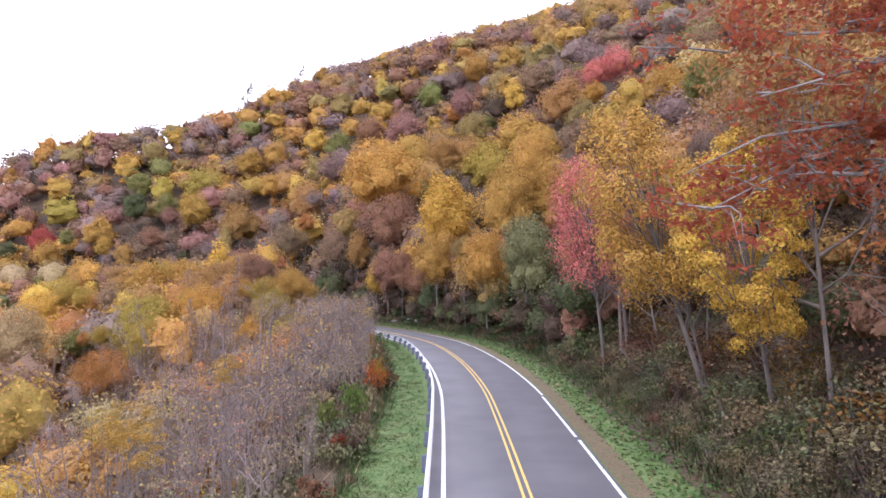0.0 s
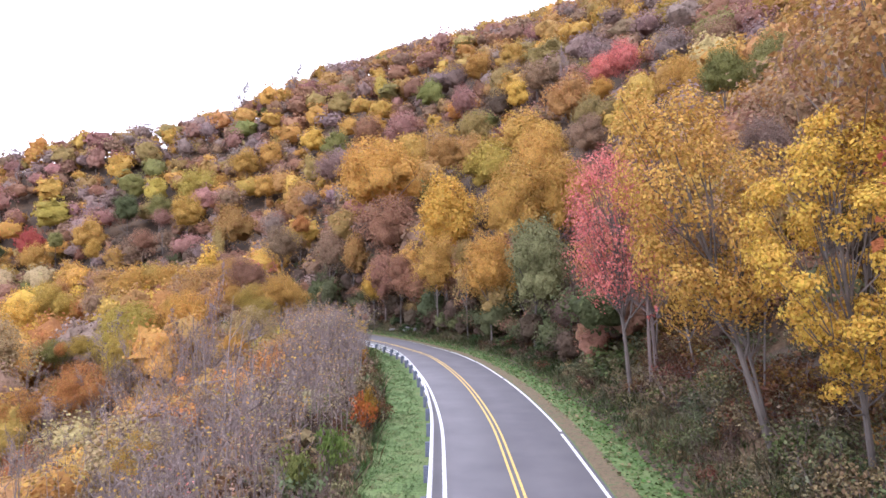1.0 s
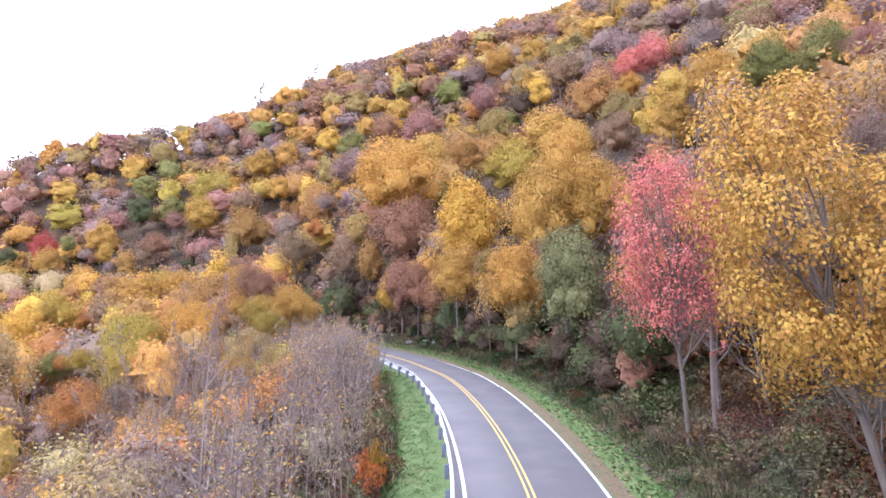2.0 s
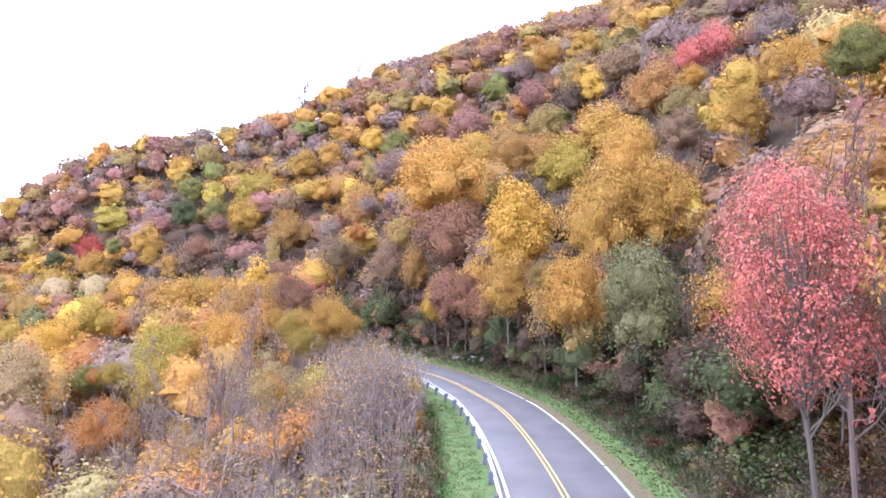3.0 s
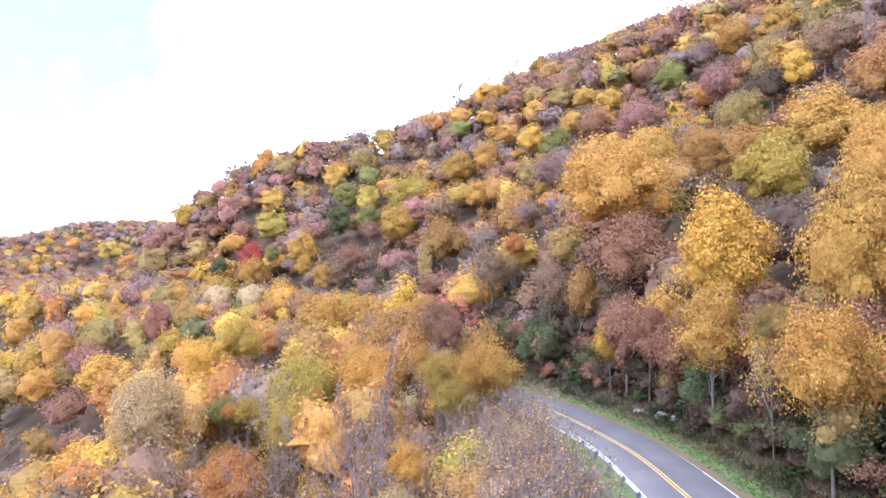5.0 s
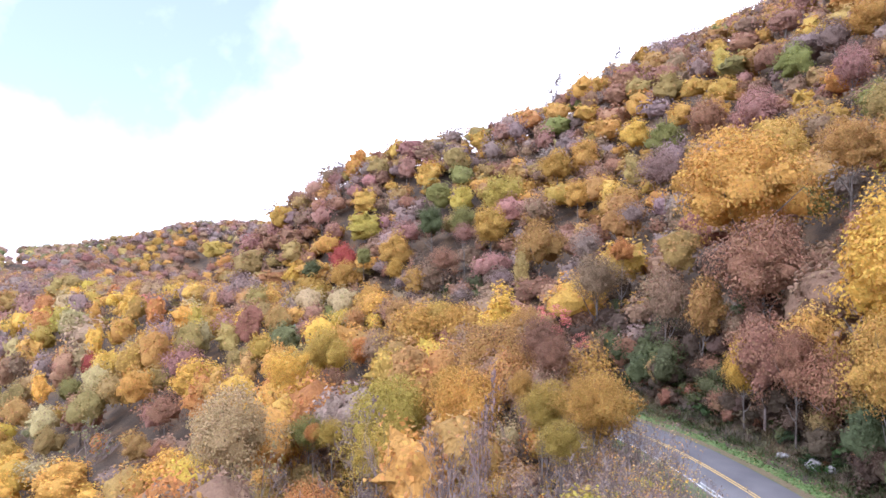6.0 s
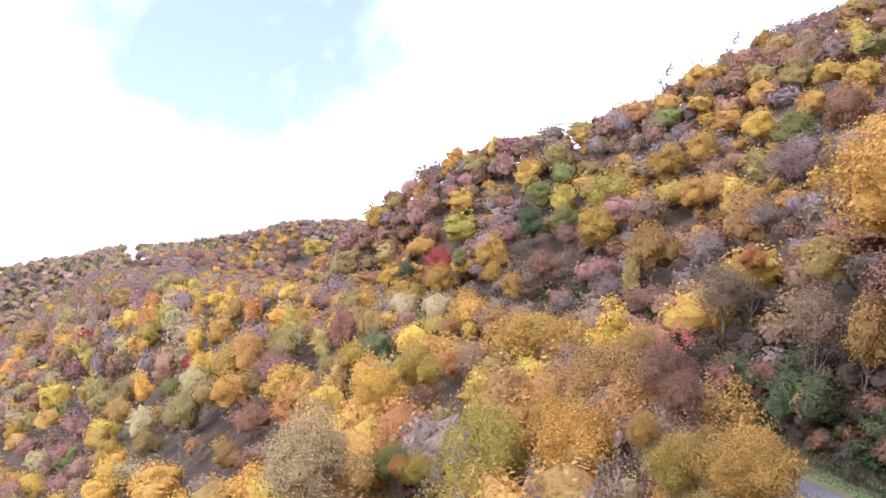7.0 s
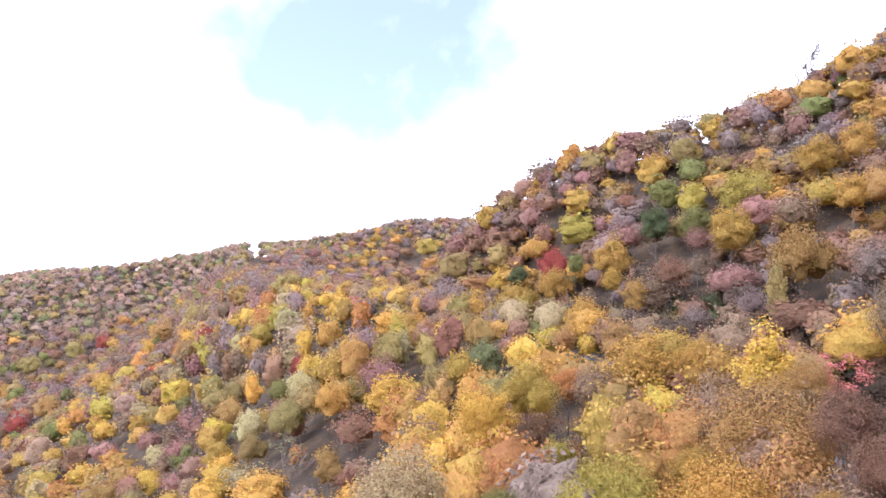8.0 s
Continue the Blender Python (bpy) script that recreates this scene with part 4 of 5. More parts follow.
def fill_wood():
    """The rest of the trees, in one mesh: those close by with many small sprays, those far off with few."""
    rng = np.random.default_rng(11)
    mid = []
    taken = np.array(PLACED)
    kinds = ["round", "broad", "ragged", "oval", "dome", "round"]
    def lifted(made, q):
        """The same tree with a shallower crown, carried high."""
        w, (v, f, n) = made
        return w, (v * np.array([1, 1, q], np.float32) + np.array([0, 0, 1 - q], np.float32), f, n)

    for step, uphill in ((10.0, True), (7.4, False)):
        xs, ys = np.meshgrid(np.arange(-520, 190, step), np.arange(-20, 500, step))
        xs = (xs + rng.uniform(-0.36, 0.36, xs.shape) * step).ravel()
        ys = (ys + rng.uniform(-0.36, 0.36, ys.shape) * step).ravel()
        s, l = side_of(xs, ys)
        z = ground_z(xs, ys)
        for x, y, si, li, zi in zip(xs, ys, s, l, z):
            if (si > 0) != uphill or -(7.0 if li < 300 else 4.5) < si < (10.5 if li < 205 else 6.5 if li < 300 else 4.5) or si > 215 or si < -170:
                continue
            if x > 10 + 0.68 * (y + 4) or x < -18 and -(x + 18) > 9 * max(y - 45, 1):
                continue
            if not uphill and li < 165 and si > -24:
                continue
            if (uphill and (li > 430 and si > 150 or li < 150 and si > 70)) or (not uphill and (si < -80 and li < 330 or si < -120 and li < 450 or si < -40 and li < 150)):
                continue      # beyond the crest or deep in the hollow
            tier = reach(x, y)
            tier = max(tier, 2 if y < 95 and abs(si) < 30 else 3)
            if not uphill and li > 290 and rng.random() < 0.12:
                continue
            near = np.hypot(taken[:, 0] - x, taken[:, 1] - y) / (taken[:, 2] * 0.85 + (3.9 if uphill else 2.6))
            if (near < 1).any():
                continue
            colour = pick_colour(rng, x, y, si, li)
            tall = 12.6 + 2.6 * noise.noise(Vector((x * 0.05, y * 0.05, 2.0))) + rng.uniform(-0.9, 0.9) if uphill else (rng.uniform(9.5, 12.5) if li > 208 else rng.uniform(6.5, 9))
            if not uphill and li > 208 and si > -60:      # down the spur the trees reach for the same light
                tall = min(max(rng.uniform(3, 7.5) - zi, 8.5), 16.5)
            if not uphill and li < 215 and si > -18:
                tall = min(tall, 2.2 + 0.5 * (-si - 5))
            if uphill and si < 14:
                tall *= 0.7
            kind = kinds[rng.integers(0, 6)]
            if colour in ("mauve", "plum", "brown", "pale") and rng.random() < 0.7:
                kind = "open"
            if not uphill and tier < 2 and rng.random() < 0.3:
                kind = "thin"
            wide = rng.uniform(12, 17) if uphill else tall * ( rng.uniform(0.72, 0.98) * (1.2 if tier > 2 else 1))
            wide = min(wide * 1.5, rng.uniform(9, 13.5)) if not uphill else wide
            mid.append((lifted(FILL[kind, tier], min(1.0, 1.3 * wide / tall) if tier < 4 else 1.0), x, y, zi - 0.25, tall, wide, rng.uniform(0, 6.3), shade(colour, rng)))
    # lesser trees wherever the canopy has a hole
    held = np.array([(x, y) for x, y, r in PLACED] + [(q[1], q[2]) for q in mid])
    room = np.array([max(2.6, r * 0.9) for x, y, r in PLACED] + [3.8] * len(mid))
    xs, ys = np.meshgrid(np.arange(-440, 120, 4.6), np.arange(20, 470, 4.6))
    xs = (xs + rng.uniform(-1.4, 1.4, xs.shape)).ravel()
    ys = (ys + rng.uniform(-1.4, 1.4, ys.shape)).ravel()
    s, l = side_of(xs, ys)
    z = ground_z(xs, ys)
    for x, y, si, li, zi in zip(xs, ys, s, l, z):
        if -(12 if li < 300 else 4.5) < si < (14 if li < 300 else 4.5) or si > 190 or si < -75 or x > 10 + 0.68 * (y + 4) or (si < 0 and li < 215) or (si > 90 and li > 430) or (si > 60 and li < 160):
            continue
        if (np.hypot(held[:, 0] - x, held[:, 1] - y) < room + 1.4).any():
            continue
        colour = pick_colour(rng, x, y, si, li) if rng.random() < 0.5 else ("brown", "rust", "mauve", "brown")[rng.integers(0, 4)]
        tall = rng.uniform(6.5, 10)
        mid.append((FILL[("broad", "ragged", "open")[rng.integers(0, 3)], 4 if y > 85 else 2], x, y, zi - 0.25, tall, tall * rng.uniform(0.95, 1.2), rng.uniform(0, 6.3), shade(colour, rng)))
    # low growth along the crest and under the far trees
    x, y, z, s, l = scatter(rng, 500, 12, 130, 285, 480)
    for xi, yi, zi, si, li in zip(x, y, z, s, l):
        tall = rng.uniform(4.5, 7)
        mid.append((FILL[("broad", "ragged")[rng.integers(0, 2)], 4], xi, yi, zi - 0.8, tall, tall * rng.uniform(1.1, 1.5), rng.uniform(0, 6.3), shade(pick_colour(rng, xi, yi, si, li), rng)))
    # the front row of the wood above the road
    x, y, z, s, l = scatter(rng, 18, 9.5, 13.5, 170, 206)
    for xi, yi, zi in zip(x, y, z):
        if (np.hypot(taken[:, 0] - xi, taken[:, 1] - yi) < 2.2).any():
            continue
        tall = rng.uniform(8, 13)
        colour = ("gold", "olive", "gold", "amber", "gold", "rust", "olive")[rng.integers(0, 7)]
        mid.append((FILL[("round", "broad", "ragged", "open")[rng.integers(0, 4)], 1], xi, yi, zi - 0.2, tall, tall * rng.uniform(0.65, 0.85), rng.uniform(0, 6.3), shade(colour, rng)))
    # brush and saplings under the tall trees beside the road; dark tones imitate shade
    x, y, z, s, l = scatter(rng, 230, 13, 40, 104, 158)
    for xi, yi, zi in zip(x, y, z):
        tall = rng.uniform(2.5, 6.5)
        colour = ("rust", "umber", "dark_green", "umber", "amber", "umber", "rust")[rng.integers(0, 7)]
        mid.append((FILL[("open", "ragged", "open")[rng.integers(0, 3)], 3], xi, yi, zi - 0.6, tall, tall * rng.uniform(0.8, 1.2), rng.uniform(0, 6.3), shade(colour, rng)))
    # the knob's own crest
    for _ in range(130):
        xi, yi = rng.uniform(-205, -115), rng.uniform(212, 292)
        zi, tall = float(ground_z(xi, yi)[0]), rng.uniform(7, 10.5)
        colour = ("mauve", "gold", "brown", "plum", "olive", "rust")[rng.integers(0, 6)]
        mid.append((FILL[("broad", "open", "ragged")[rng.integers(0, 3)], 4], xi, yi, zi - 0.4, tall, tall * rng.uniform(0.9, 1.2), rng.uniform(0, 6.3), shade(colour, rng)))
    # brush and saplings under the front row; its shade is put into their colours
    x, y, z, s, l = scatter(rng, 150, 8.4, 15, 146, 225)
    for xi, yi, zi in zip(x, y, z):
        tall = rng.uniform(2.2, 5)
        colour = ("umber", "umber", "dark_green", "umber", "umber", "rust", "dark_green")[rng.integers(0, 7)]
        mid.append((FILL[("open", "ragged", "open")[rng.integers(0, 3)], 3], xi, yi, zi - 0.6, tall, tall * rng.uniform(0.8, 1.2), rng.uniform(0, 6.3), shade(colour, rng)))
    # the spur's edge above the road
    x, y, z, s, l = scatter(rng, 44, -12, -6.2, 200, 246)
    for xi, yi, zi, si, li in zip(x, y, z, s, l):
        if (np.hypot(taken[:, 0] - xi, taken[:, 1] - yi) < taken[:, 2] * 0.7).any():
            continue
        tall = rng.uniform(5.5, 7.5) if li < 207 else rng.uniform(8, 10.5)
        colour = ("brown", "rust", "amber", "gold", "brown")[rng.integers(0, 5)]
        mid.append((FILL[("open", "open", "ragged")[rng.integers(0, 3)], 2], xi, yi, zi - 0.2, tall, tall * rng.uniform(0.7, 0.95), rng.uniform(0, 6.3), shade(colour, rng)))
    # young trees under the spur's tall ones
    x, y, z, s, l = scatter(rng, 380, -50, -9, 160, 262)
    for xi, yi, zi, si, li in zip(x, y, z, s, l):
        tall = rng.uniform(4, 7.5) if li > 205 else min(rng.uniform(3.5, 7), 2.6 + 0.45 * (-si - 6))
        colour = ("pale", "gold", "brown", "rose", "olive", "gold", "amber", "orange")[rng.integers(0, 8)]
        mid.append((FILL[("ragged", "open", "open", "thin")[rng.integers(0, 4)], 3], xi, yi, zi - 0.2, tall, tall * rng.uniform(0.9, 1.25), rng.uniform(0, 6.3), shade(colour, rng)))
    # young trees at the wood's edge above the road, darkened to look shaded
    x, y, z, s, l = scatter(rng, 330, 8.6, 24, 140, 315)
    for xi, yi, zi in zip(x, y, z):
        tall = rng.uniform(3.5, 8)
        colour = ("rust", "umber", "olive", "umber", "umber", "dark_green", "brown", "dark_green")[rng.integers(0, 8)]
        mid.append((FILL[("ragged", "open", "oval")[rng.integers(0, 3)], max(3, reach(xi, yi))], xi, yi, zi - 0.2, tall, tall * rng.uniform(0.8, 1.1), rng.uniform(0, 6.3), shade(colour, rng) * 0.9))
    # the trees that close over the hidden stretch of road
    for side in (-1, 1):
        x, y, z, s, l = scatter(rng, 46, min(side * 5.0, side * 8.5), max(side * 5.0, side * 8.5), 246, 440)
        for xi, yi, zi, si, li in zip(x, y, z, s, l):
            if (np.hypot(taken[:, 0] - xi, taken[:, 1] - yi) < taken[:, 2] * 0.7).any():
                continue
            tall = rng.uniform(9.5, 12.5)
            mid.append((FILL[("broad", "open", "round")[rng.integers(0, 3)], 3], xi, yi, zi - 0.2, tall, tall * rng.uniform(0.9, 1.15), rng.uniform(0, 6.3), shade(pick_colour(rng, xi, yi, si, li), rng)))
    joined("hillside_wood", mid, "dense mixed autumn wood of gold, rust and mauve trees covering the mountainside", "woodland")
    step, tiny = 6.4, []
    xs, ys = np.meshgrid(np.arange(-900, -400, step), np.arange(100, 720, step))
    xs = (xs + rng.uniform(-4, 4, xs.shape)).ravel()
    ys = (ys + rng.uniform(-4, 4, ys.shape)).ravel()
    z = ground_z(xs, ys)
    for x, y, zi in zip(xs, ys, z):
        if x > -520 and y < 500 or x < -745 or x < -560 and y > 560:
            continue
        # beyond x = -545 these tones imitate haze over the ridge
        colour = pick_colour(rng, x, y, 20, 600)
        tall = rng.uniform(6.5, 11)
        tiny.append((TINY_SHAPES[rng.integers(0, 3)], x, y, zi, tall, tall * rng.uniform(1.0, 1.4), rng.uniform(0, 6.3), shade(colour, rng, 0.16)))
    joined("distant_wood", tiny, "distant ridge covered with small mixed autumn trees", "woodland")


fill_wood()


# ---- undergrowth, verges and thicket ----
def bush(seed, n, size, lobes=7, width=0.6):
    """A low rounded shrub one unit tall: leaves to the ground on a few stems."""
    rng = np.random.default_rng(seed)
    a = rng.uniform(0, 6.28, lobes)
    rr = width * rng.uniform(0.1, 0.75, lobes)
    cs = np.stack([rr * np.cos(a), rr * np.sin(a), rng.uniform(0.25, 0.75, lobes)], 1)
    rs = rng.uniform(0.2, 0.34, lobes)
    k = rng.integers(0, lobes, n)
    d = rng.normal(size=(n, 3))
    d[:, 2] += 0.4
    d /= np.linalg.norm(d, axis=1, keepdims=True)
    c = cs[k] + d * (rs[k] * rng.uniform(0.5, 1.05, n))[:, None]
    c[:, 2] = np.clip(c[:, 2], 0.03, None)
    stems = np.concatenate([tube([(0, 0, -0.08), p * 0.6, p + np.array([0, 0, 0.1])], [0.016, 0.01, 0.004], 3) for p in cs])
    out = unit(d + np.array([0, 0, 0.5]))
    return stems, loose(sprays(rng, c, d + rng.normal(0, 0.5, (n, 3)), size), out)


def tuft(seed, n, lean=0.5):
    """Grass or weed stalks one unit tall, as narrow blades."""
    rng = np.random.default_rng(seed)
    b = np.c_[rng.normal(0, 0.28, (n, 2)), np.zeros(n)]
    t = b + np.c_[rng.normal(0, lean, (n, 2)), rng.uniform(0.5, 1.0, n)]
    m = (b + t) / 2 + np.c_[np.zeros((n, 2)), rng.uniform(0.02, 0.14, n)]
    u = rng.normal(size=(n, 3)) * np.array([1, 1, 0.1])
    u = u / np.linalg.norm(u, axis=1, keepdims=True) * 0.035
    return np.zeros((0, 4, 3)), loose(np.stack([b - u, m - u * 0.8, t, m + u], 1), np.tile((0.0, 0.0, 1.0), (n, 1)))


BUSHES = [(np.zeros((0, 4, 3)), bush(60 + i, 100, 0.165)[1]) for i in range(4)]
FINE_BUSHES = [(np.zeros((0, 4, 3)), bush(70 + i, 170, 0.10, 9)[1]) for i in range(3)]
NEAR_BUSHES = [bush(75 + i, 330, 0.06, 12) for i in range(3)]
TUFTS = [tuft(80 + i, 10) for i in range(4)]
SAPLINGS = [bare(90 + i, 0.18, 7, (6, 12, 26, 70)[i], 0.016, stems=2, fine=2, light=True) for i in range(4)]
BARE_TREES = [bare(95, 0.36, 9, 90, 0.012), bare(96, 0.42, 10, 140, 0.012)]
UNDER = {
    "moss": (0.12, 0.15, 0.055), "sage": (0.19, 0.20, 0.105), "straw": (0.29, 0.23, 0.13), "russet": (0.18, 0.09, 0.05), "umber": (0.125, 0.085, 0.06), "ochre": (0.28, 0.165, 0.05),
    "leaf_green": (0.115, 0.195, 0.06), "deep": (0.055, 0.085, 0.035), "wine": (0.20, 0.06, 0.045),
}


def tinted(rng, name):
    return np.clip(np.array(UNDER[name]) * rng.uniform(0.75, 1.25) * (1 + rng.normal(0, 0.06, 3)), 0.01, 0.8)


def undergrowth():
    rng = np.random.default_rng(31)
    items = []
    # shrubs on the uphill bank, denser and browner away from the road
    for count, s0, s1, l0, l1 in ((560, 7.2, 13, 108, 170), (300, 12, 22, 108, 170), (420, 7.4, 22, 170, 275)):
        x, y, z, s, l = scatter(rng, count, s0, s1, l0, l1)
        for xi, yi, zi, si, li in zip(x, y, z, s, l):
            d = noise.noise(Vector((xi * 0.11, yi * 0.11, 3.0)))
            if si < 11:
                names = ["sage", "straw", "straw", "sage", "moss", "straw"] if d > -0.15 else ["russet", "straw", "sage", "straw", "umber"]
            else:
                names = ["straw", "russet", "straw", "sage", "ochre", "sage"] if d > 0 else ["russet", "ochre", "umber", "straw", "russet"]
            near = li < 165
            # at the bend, deep shadow under the trees is painted as darker leaves
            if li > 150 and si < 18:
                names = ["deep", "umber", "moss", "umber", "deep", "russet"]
            tall = rng.uniform(0.6, 1.3) if si < 9 else rng.uniform(0.9, 2.2)
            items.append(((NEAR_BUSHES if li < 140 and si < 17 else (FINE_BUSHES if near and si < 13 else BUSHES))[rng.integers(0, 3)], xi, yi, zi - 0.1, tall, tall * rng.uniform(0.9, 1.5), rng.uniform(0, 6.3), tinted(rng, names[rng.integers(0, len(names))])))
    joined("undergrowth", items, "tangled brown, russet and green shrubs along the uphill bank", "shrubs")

    # tall dry weeds between the verge and the shrubs
    items = []
    x, y, z, s, l = scatter(rng, 2600, 6.4, 9.6, 108, 260)
    for xi, yi, zi in zip(x, y, z):
        d = noise.noise(Vector((xi * 0.16, yi * 0.16, 8.0)))
        c = ["straw", "sage", "sage"][rng.integers(0, 3)] if d > 0 else ["sage", "moss", "deep"][rng.integers(0, 3)]
        tall = rng.uniform(0.45, 1.0)
        items.append((TUFTS[rng.integers(0, 4)], xi, yi, zi - 0.03, tall, tall * 0.9, rng.uniform(0, 6.3), tinted(rng, c)))
    joined("bank_weeds", items, "tall dry straw-coloured and green weeds on the bank", "weeds")

    # low green leaves of the uphill verge, fallen leaves along the asphalt
    leaf = []
    tint = []
    x, y, z, s, l = scatter(rng, 17000, 4.15, 7.6, 108, 255)
    n = np.c_[rng.normal(0, 0.5, (len(x), 2)), np.ones(len(x))]
    lift = rng.uniform(0.02, 0.16, len(x)) * np.clip((s - 3.6) / 2, 0.2, 1.6)
    leaf.append(sprays(rng, np.c_[x, y, z + lift], n, 0.17))
    tint.append(np.array([tinted(rng, "leaf_green" if rng.random() < 0.72 else ("straw" if rng.random() < 0.4 else "moss")) for _ in x]))
    x, y, z, s, l = scatter(rng, 5200, 3.75, 5.0, 108, 225)
    leaf.append(sprays(rng, np.c_[x, y, z + rng.uniform(0.015, 0.05, len(x))], np.c_[rng.normal(0, 0.3, (len(x), 2)), np.ones(len(x))], 0.085))
    tint.append(np.array([tinted(rng, ("straw", "russet", "ochre")[rng.integers(0, 3)]) for _ in x]))
    tagged(new("verge_plants", shape_mesh("verge_plants", loose(np.concatenate(leaf), np.tile((0.0, 0.0, 1.0), (sum(len(q) for q in leaf), 1))), WOODS, np.repeat(np.concatenate(tint), 4, axis=0))), "low green leaves and brown fallen leaves on the verge beside the asphalt", "ground cover", kind="stuff")

    # mown grass outside the guardrail
    items = []
    x, y, z, s, l = scatter(rng, 7600, -6.6, -3.75, 108, 225)
    for xi, yi, zi, si in zip(x, y, z, s):
        tall = rng.uniform(0.08, 0.17) if si > -6.0 else rng.uniform(0.2, 0.5)
        c = "leaf_green" if rng.random() < 0.86 else ("straw" if rng.random() < 0.6 else "sage")
        items.append((TUFTS[rng.integers(0, 4)], xi, yi, zi - 0.01, tall, 0.34, rng.uniform(0, 6.3), tinted(rng, c)))
    joined("grass", items, "short green grass strip outside the guardrail", "grass")

    # weeds and shrubs where the bank falls away
    items = []
    x, y, z, s, l = scatter(rng, 1300, -11.5, -6.1, 108, 225)
    for xi, yi, zi, si in zip(x, y, z, s):
        if rng.random() < 0.62:
            tall = rng.uniform(0.6, 1.5)
            items.append((TUFTS[rng.integers(0, 4)], xi, yi, zi - 0.05, tall, tall * 0.7, rng.uniform(0, 6.3), tinted(rng, ("straw", "sage", "umber", "straw")[rng.integers(0, 4)])))
        else:
            tall = rng.uniform(0.6, 1.8)
            items.append((FINE_BUSHES[rng.integers(0, 3)], xi, yi, zi - 0.1, tall, tall * rng.uniform(0.7, 1.1), rng.uniform(0, 6.3), tinted(rng, ("sage", "straw", "umber", "moss", "russet", "straw")[rng.integers(0, 6)])))
    joined("bank_brush", items, "straw-coloured weeds and shrubs on the falling bank", "shrubs")

    # thicket of bare young trees on the slope below the road
    items = []
    x, y, z, s, l = scatter(rng, 1700, -40, -7.6, 108, 200)
    for xi, yi, zi, si in zip(x, y, z, s):
        d = noise.noise(Vector((xi * 0.09, yi * 0.09, 5.0)))
        tall = (min(rng.uniform(3.5, 8), 2.6 + 0.6 * (-si - 6)) if si > -14 else rng.uniform(3.5, 8.5)) * (0.9 + 0.7 * d) * rng.uniform(0.6, 1.2)
        names = ["pale", "gold", "lime", "gold"] if d > 0.1 else (["rose", "brown", "pale", "gold"] if d > -0.2 else ["mauve", "rose", "pink", "gold"])
        items.append((SAPLINGS[rng.integers(0, 4)], xi, yi, zi - 0.1, tall, tall * rng.uniform(0.9, 1.4), rng.uniform(0, 6.3), shade(names[rng.integers(0, 4)], rng)))
    # taller saplings beside the grass, and bare trees among the spur's crowns
    x, y, z, s, l = scatter(rng, 330, -14, -6.9, 156, 208)
    for xi, yi, zi, si in zip(x, y, z, s):
        tall = rng.uniform(4.6, 6.6) + 0.4 * (-si - 7)
        items.append((SAPLINGS[rng.integers(1, 4)], xi, yi, zi - 0.1, tall, tall * rng.uniform(0.8, 1.2), rng.uniform(0, 6.3), shade(("pale", "gold", "rose", "pale", "honey")[rng.integers(0, 5)], rng)))
    x, y, z, s, l = scatter(rng, 90, -52, -12, 160, 232)
    for xi, yi, zi, si in zip(x, y, z, s):
        tall = rng.uniform(7, 12) if si < -20 else rng.uniform(5, 7.5)
        items.append((BARE_TREES[rng.integers(0, 2)], xi, yi, zi - 0.1, tall, tall * rng.uniform(0.8, 1.1), rng.uniform(0, 6.3), shade(("pale", "gold", "pale", "rose")[rng.integers(0, 4)], rng)))
    joined("thicket", items, "dense thicket of thin bare mauve-grey saplings with a few leaves", "thicket")
    items = []
    x, y, z, s, l = scatter(rng, 560, -46, -10, 108, 210)
    for xi, yi, zi in zip(x, y, z):
        tall = rng.uniform(1.0, 2.6)
        items.append((BUSHES[rng.integers(0, 4)], xi, yi, zi - 0.2, tall, tall * rng.uniform(0.9, 1.5), rng.uniform(0, 6.3), tinted(rng, ("straw", "straw", "sage", "russet", "ochre")[rng.integers(0, 5)]) * 1.3))
    joined("slope_shrubs", items, "low brown and straw-coloured shrubs under the saplings", "shrubs")


undergrowth()


def shrub(x, y, tall, wide, colour, label):
    z = float(ground_z(x, y)[0])
    root = new("shrub")
    root.matrix_world = pose(x, y, z - 0.05, 0, 0, x * 77 % 360) @ Matrix.Diagonal((wide / 1.4, wide / 1.4, tall, 1))
    w, q = bush(int(abs(x * 10 + y * 3)), 520, 0.075, 10)
    part("stems", quads_mesh("stems", w, TWIG), root)
    c = part("foliage", shape_mesh("foliage", q, LEAVES), root)
    c.color = (*colour, 1)
    return tagged(root, label, "shrub", "shrubs on the falling bank")


shrub(-3.9, 40.9, 2.6, 1.9, (0.74, 0.25, 0.07), "bright orange-red autumn shrub at the edge of the grass")
shrub(-4.0, 43.0, 2.4, 1.6, (0.55, 0.33, 0.06), "yellow-orange autumn shrub beside the grass strip")
shrub(-4.5, 33.4, 2.9, 2.2, (0.25, 0.35, 0.09), "fresh green leafy shrub on the bank")
shrub(-5.4, 31.6, 2.8, 2.2, (0.30, 0.33, 0.10), "yellowish green leafy shrub on the bank")
shrub(-4.1, 27.2, 1.5, 1.4, (0.42, 0.10, 0.05), "small dark red shrub in the weeds")
shrub(-6.9, 66.0, 2.0, 1.6, (0.60, 0.30, 0.05), "small orange shrub at the edge of the grass")

# ---- verges ----
tagged(new("verge_uphill", strip("verge_uphill", 3.4, 7.2, 10, 420, 0.012, GRASS_SOIL, cols=8)), "green verge with fallen leaves", "verge", kind="structure")
tagged(new("leaf_strip", strip("leaf_strip", 3.45, 4.35, 10, 420, 0.022, LITTER, cols=3)), "strip of brown leaf litter along the asphalt", "leaf litter", kind="structure")
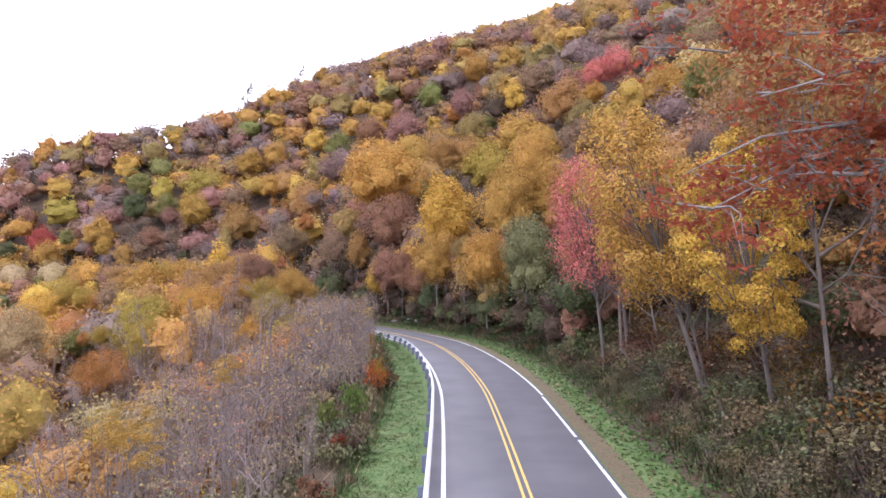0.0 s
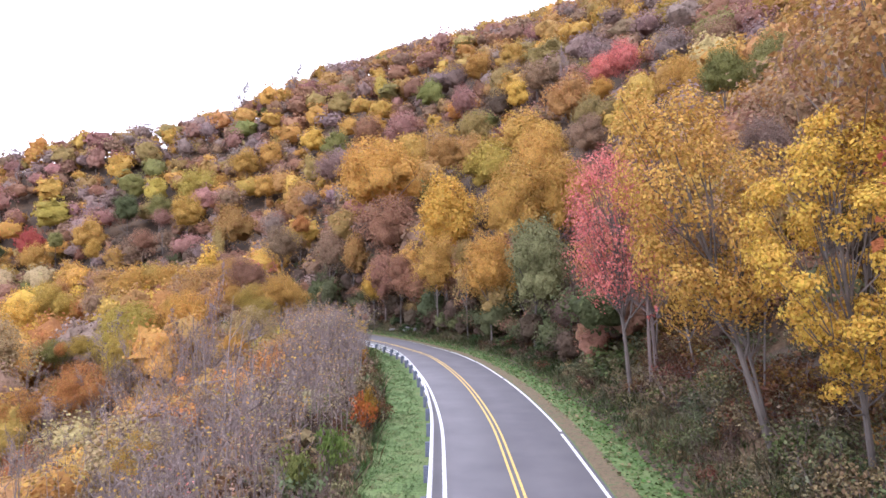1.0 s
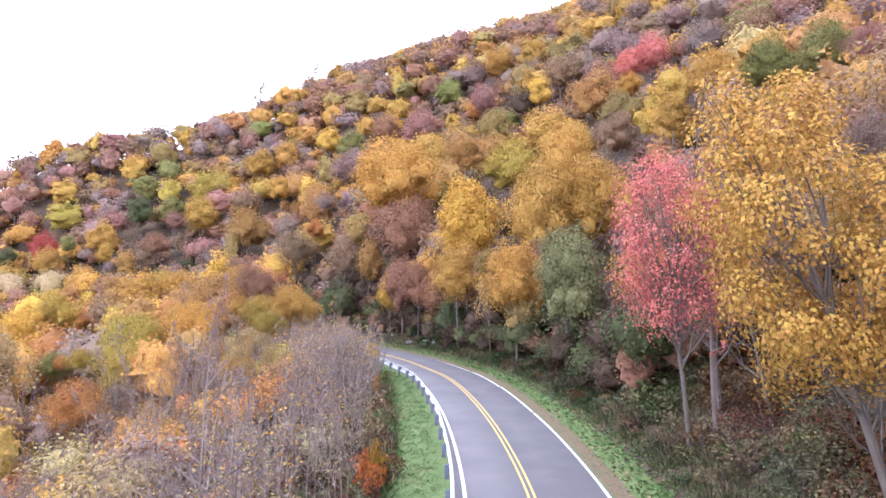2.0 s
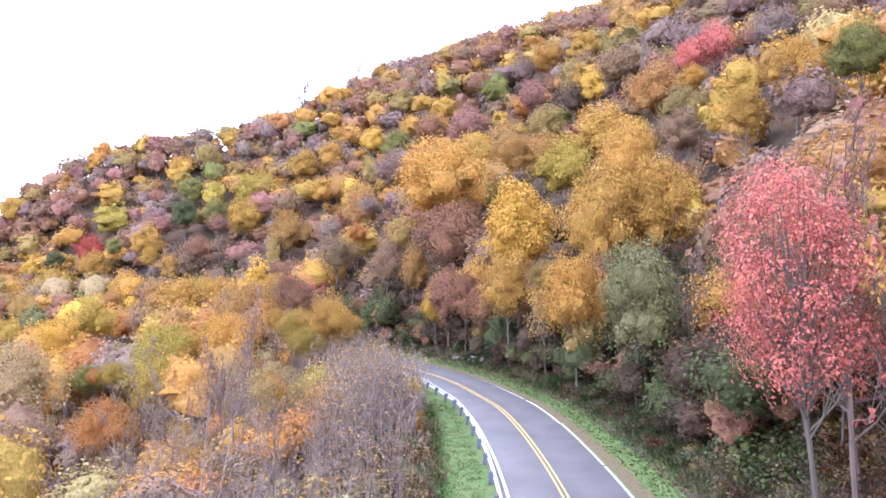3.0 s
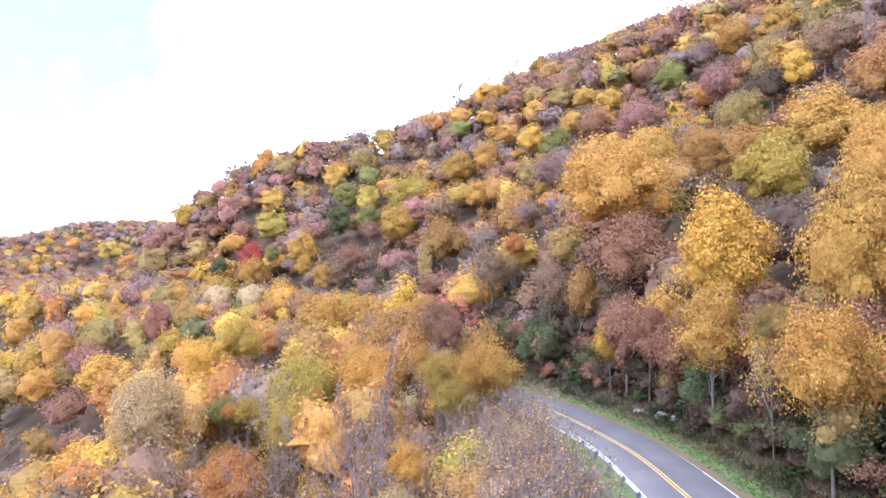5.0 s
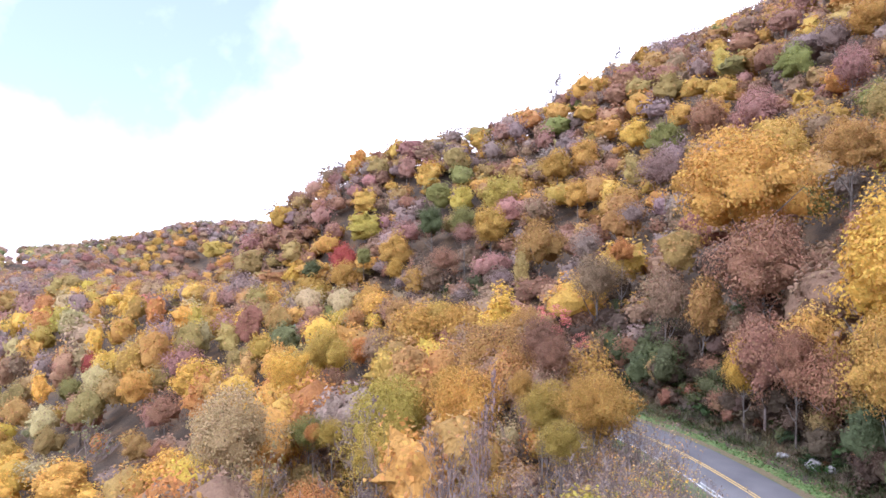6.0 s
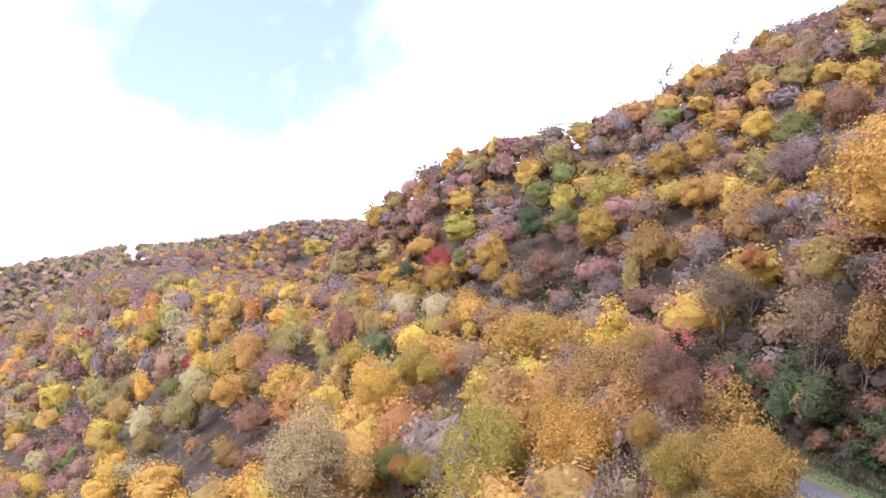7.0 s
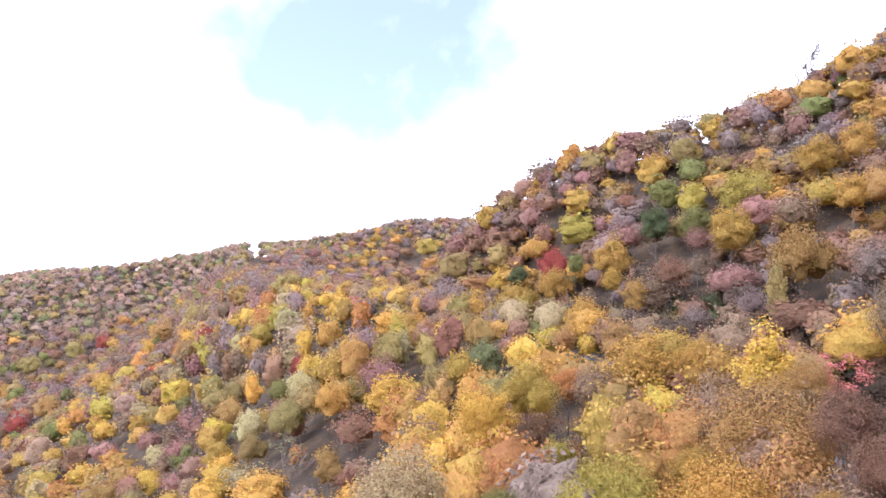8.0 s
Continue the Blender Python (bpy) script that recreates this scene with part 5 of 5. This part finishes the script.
tagged(new("verge_downhill", strip("verge_downhill", -6.4, -3.4, 10, 420, 0.012, GRASS_SOIL, cols=8)), "mown grass verge outside the guardrail", "verge", kind="structure")

# ---- road markings ----
for name, s0, label in (("centre_line", 0.07, ""), ("centre_line", -0.19, "")):
    tagged(new(name, strip(name, s0, s0 + 0.10, 12, 415, 0.006, YELLOW, wide=widen)), "worn yellow double centre line stripe painted on the asphalt", "road marking", kind="structure")
tagged(new("edge_line", strip("edge_line", -2.93, -2.77, 12, 415, 0.006, WHITE, wide=widen)), "worn white edge line beside the guardrail", "road marking", kind="structure")
rng_line = np.random.default_rng(5)
l_at = 60.0
while l_at < 250:
    run = rng_line.uniform(5.5, 12)
    off = rng_line.uniform(-0.05, 0.05)
    tagged(new("edge_line", strip("edge_line", 3.16 + off, 3.30 + off, l_at, l_at + run, 0.006, WHITE, step=0.5, wide=widen)), "broken worn white edge line piece beside the leaf strip", "road marking", kind="structure")
    l_at += run + rng_line.uniform(0.3, 0.9)


# ---- guardrail ----
def guardrail():
    root = tagged(new("guardrail"), "weathered galvanised steel guardrail on dark posts along the road", "guardrail")
    prof = [(0.07, 0.42), (0.03, 0.425), (-0.05, 0.47), (-0.05, 0.52), (0.03, 0.565), (0.03, 0.585), (-0.05, 0.63), (-0.05, 0.68), (0.02, 0.73), (0.10, 0.735)]
    span = 3.81
    for i in range(34):
        l0 = 62 + i * span
        ls = np.linspace(l0, l0 + span + 0.25, 6)
        px, py = np.interp(ls, ALONG, LINE[:, 0]), np.interp(ls, ALONG, LINE[:, 1])
        tx = np.interp(ls + 0.5, ALONG, LINE[:, 0]) - np.interp(ls - 0.5, ALONG, LINE[:, 0])
        ty = np.interp(ls + 0.5, ALONG, LINE[:, 1]) - np.interp(ls - 0.5, ALONG, LINE[:, 1])
        k = np.hypot(tx, ty)
        nx, ny = ty / k, -tx / k
        w = widen(ls)
        rows = []
        for j in range(6):
            rows.append([(px[j] + nx[j] * (-3.36 * w[j] - o), py[j] + ny[j] * (-3.36 * w[j] - o), float(road_z(ls[j])) + h) for o, h in prof])
        front = np.array(rows)
        back = front.copy()
        back[..., 0] -= nx[:, None] * 0.006
        back[..., 1] -= ny[:, None] * 0.006
        ring = np.concatenate([front, back[:, ::-1], front[:, :1]], 1)
        part("rail", grid_mesh("rail", ring, STEEL, smooth=False), root)
        turn = math.degrees(math.atan2(ty[0], tx[0]))
        x0, y0, z0 = px[0] + nx[0] * -3.58 * w[0], py[0] + ny[0] * -3.58 * w[0], float(road_z(ls[0]))
        po = part("post", POST_MESH, root)
        po.matrix_world = pose(x0, y0, z0, 0, 0, turn)
        bl = part("blockout", BLOCK_MESH, po)


def box_mesh(name, size, centre, material, bevel=0.012):
    bm = bmesh.new()
    bmesh.ops.create_cube(bm, size=1.0)
    bmesh.ops.scale(bm, vec=size, verts=bm.verts)
    bmesh.ops.translate(bm, vec=centre, verts=bm.verts)
    bmesh.ops.bevel(bm, geom=bm.edges[:], offset=bevel, segments=1, affect="EDGES")
    me = bpy.data.meshes.new(name)
    bm.to_mesh(me)
    bm.free()
    me.materials.append(material)
    return me


POST_MESH = box_mesh("post", (0.16, 0.20, 1.2), (0, 0.0, 0.06), POST)
BLOCK_MESH = box_mesh("blockout", (0.15, 0.12, 0.36), (0, -0.145, 0.55), POST)
guardrail()


# ---- rocks at the foot of the bank ----
def rock(x, y, size, label):
    rng = np.random.default_rng(int(abs(x * 100)))
    bm = bmesh.new()
    bmesh.ops.create_icosphere(bm, subdivisions=3, radius=1.0)
    for v in bm.verts:
        n1 = noise.noise(v.co * 1.3 + Vector((x, y, 0))) * 0.45 + noise.noise(v.co * 4 + Vector((x, 0, y))) * 0.12
        v.co *= 1 + n1
        v.co.z *= 0.7
    me = bpy.data.meshes.new("boulder")
    bm.to_mesh(me)
    bm.free()
    me.materials.append(ROCK)
    ob = new("boulder", me)
    ob.matrix_world = pose(x, y, float(ground_z(x, y)[0]) + size * 0.2, 0, 0, rng.uniform(0, 360)) @ Matrix.Diagonal((size * 1.2, size, size, 1))
    return tagged(ob, label, "rock", "boulders at the foot of the bank")


rock(-5.2, 107.6, 0.75, "pale grey boulder in the weeds beside the road")
rock(-4.0, 106.3, 0.5, "small grey boulder in the weeds beside the road")
rock(-7.6, 110.5, 0.45, "small pale boulder at the foot of the bank")
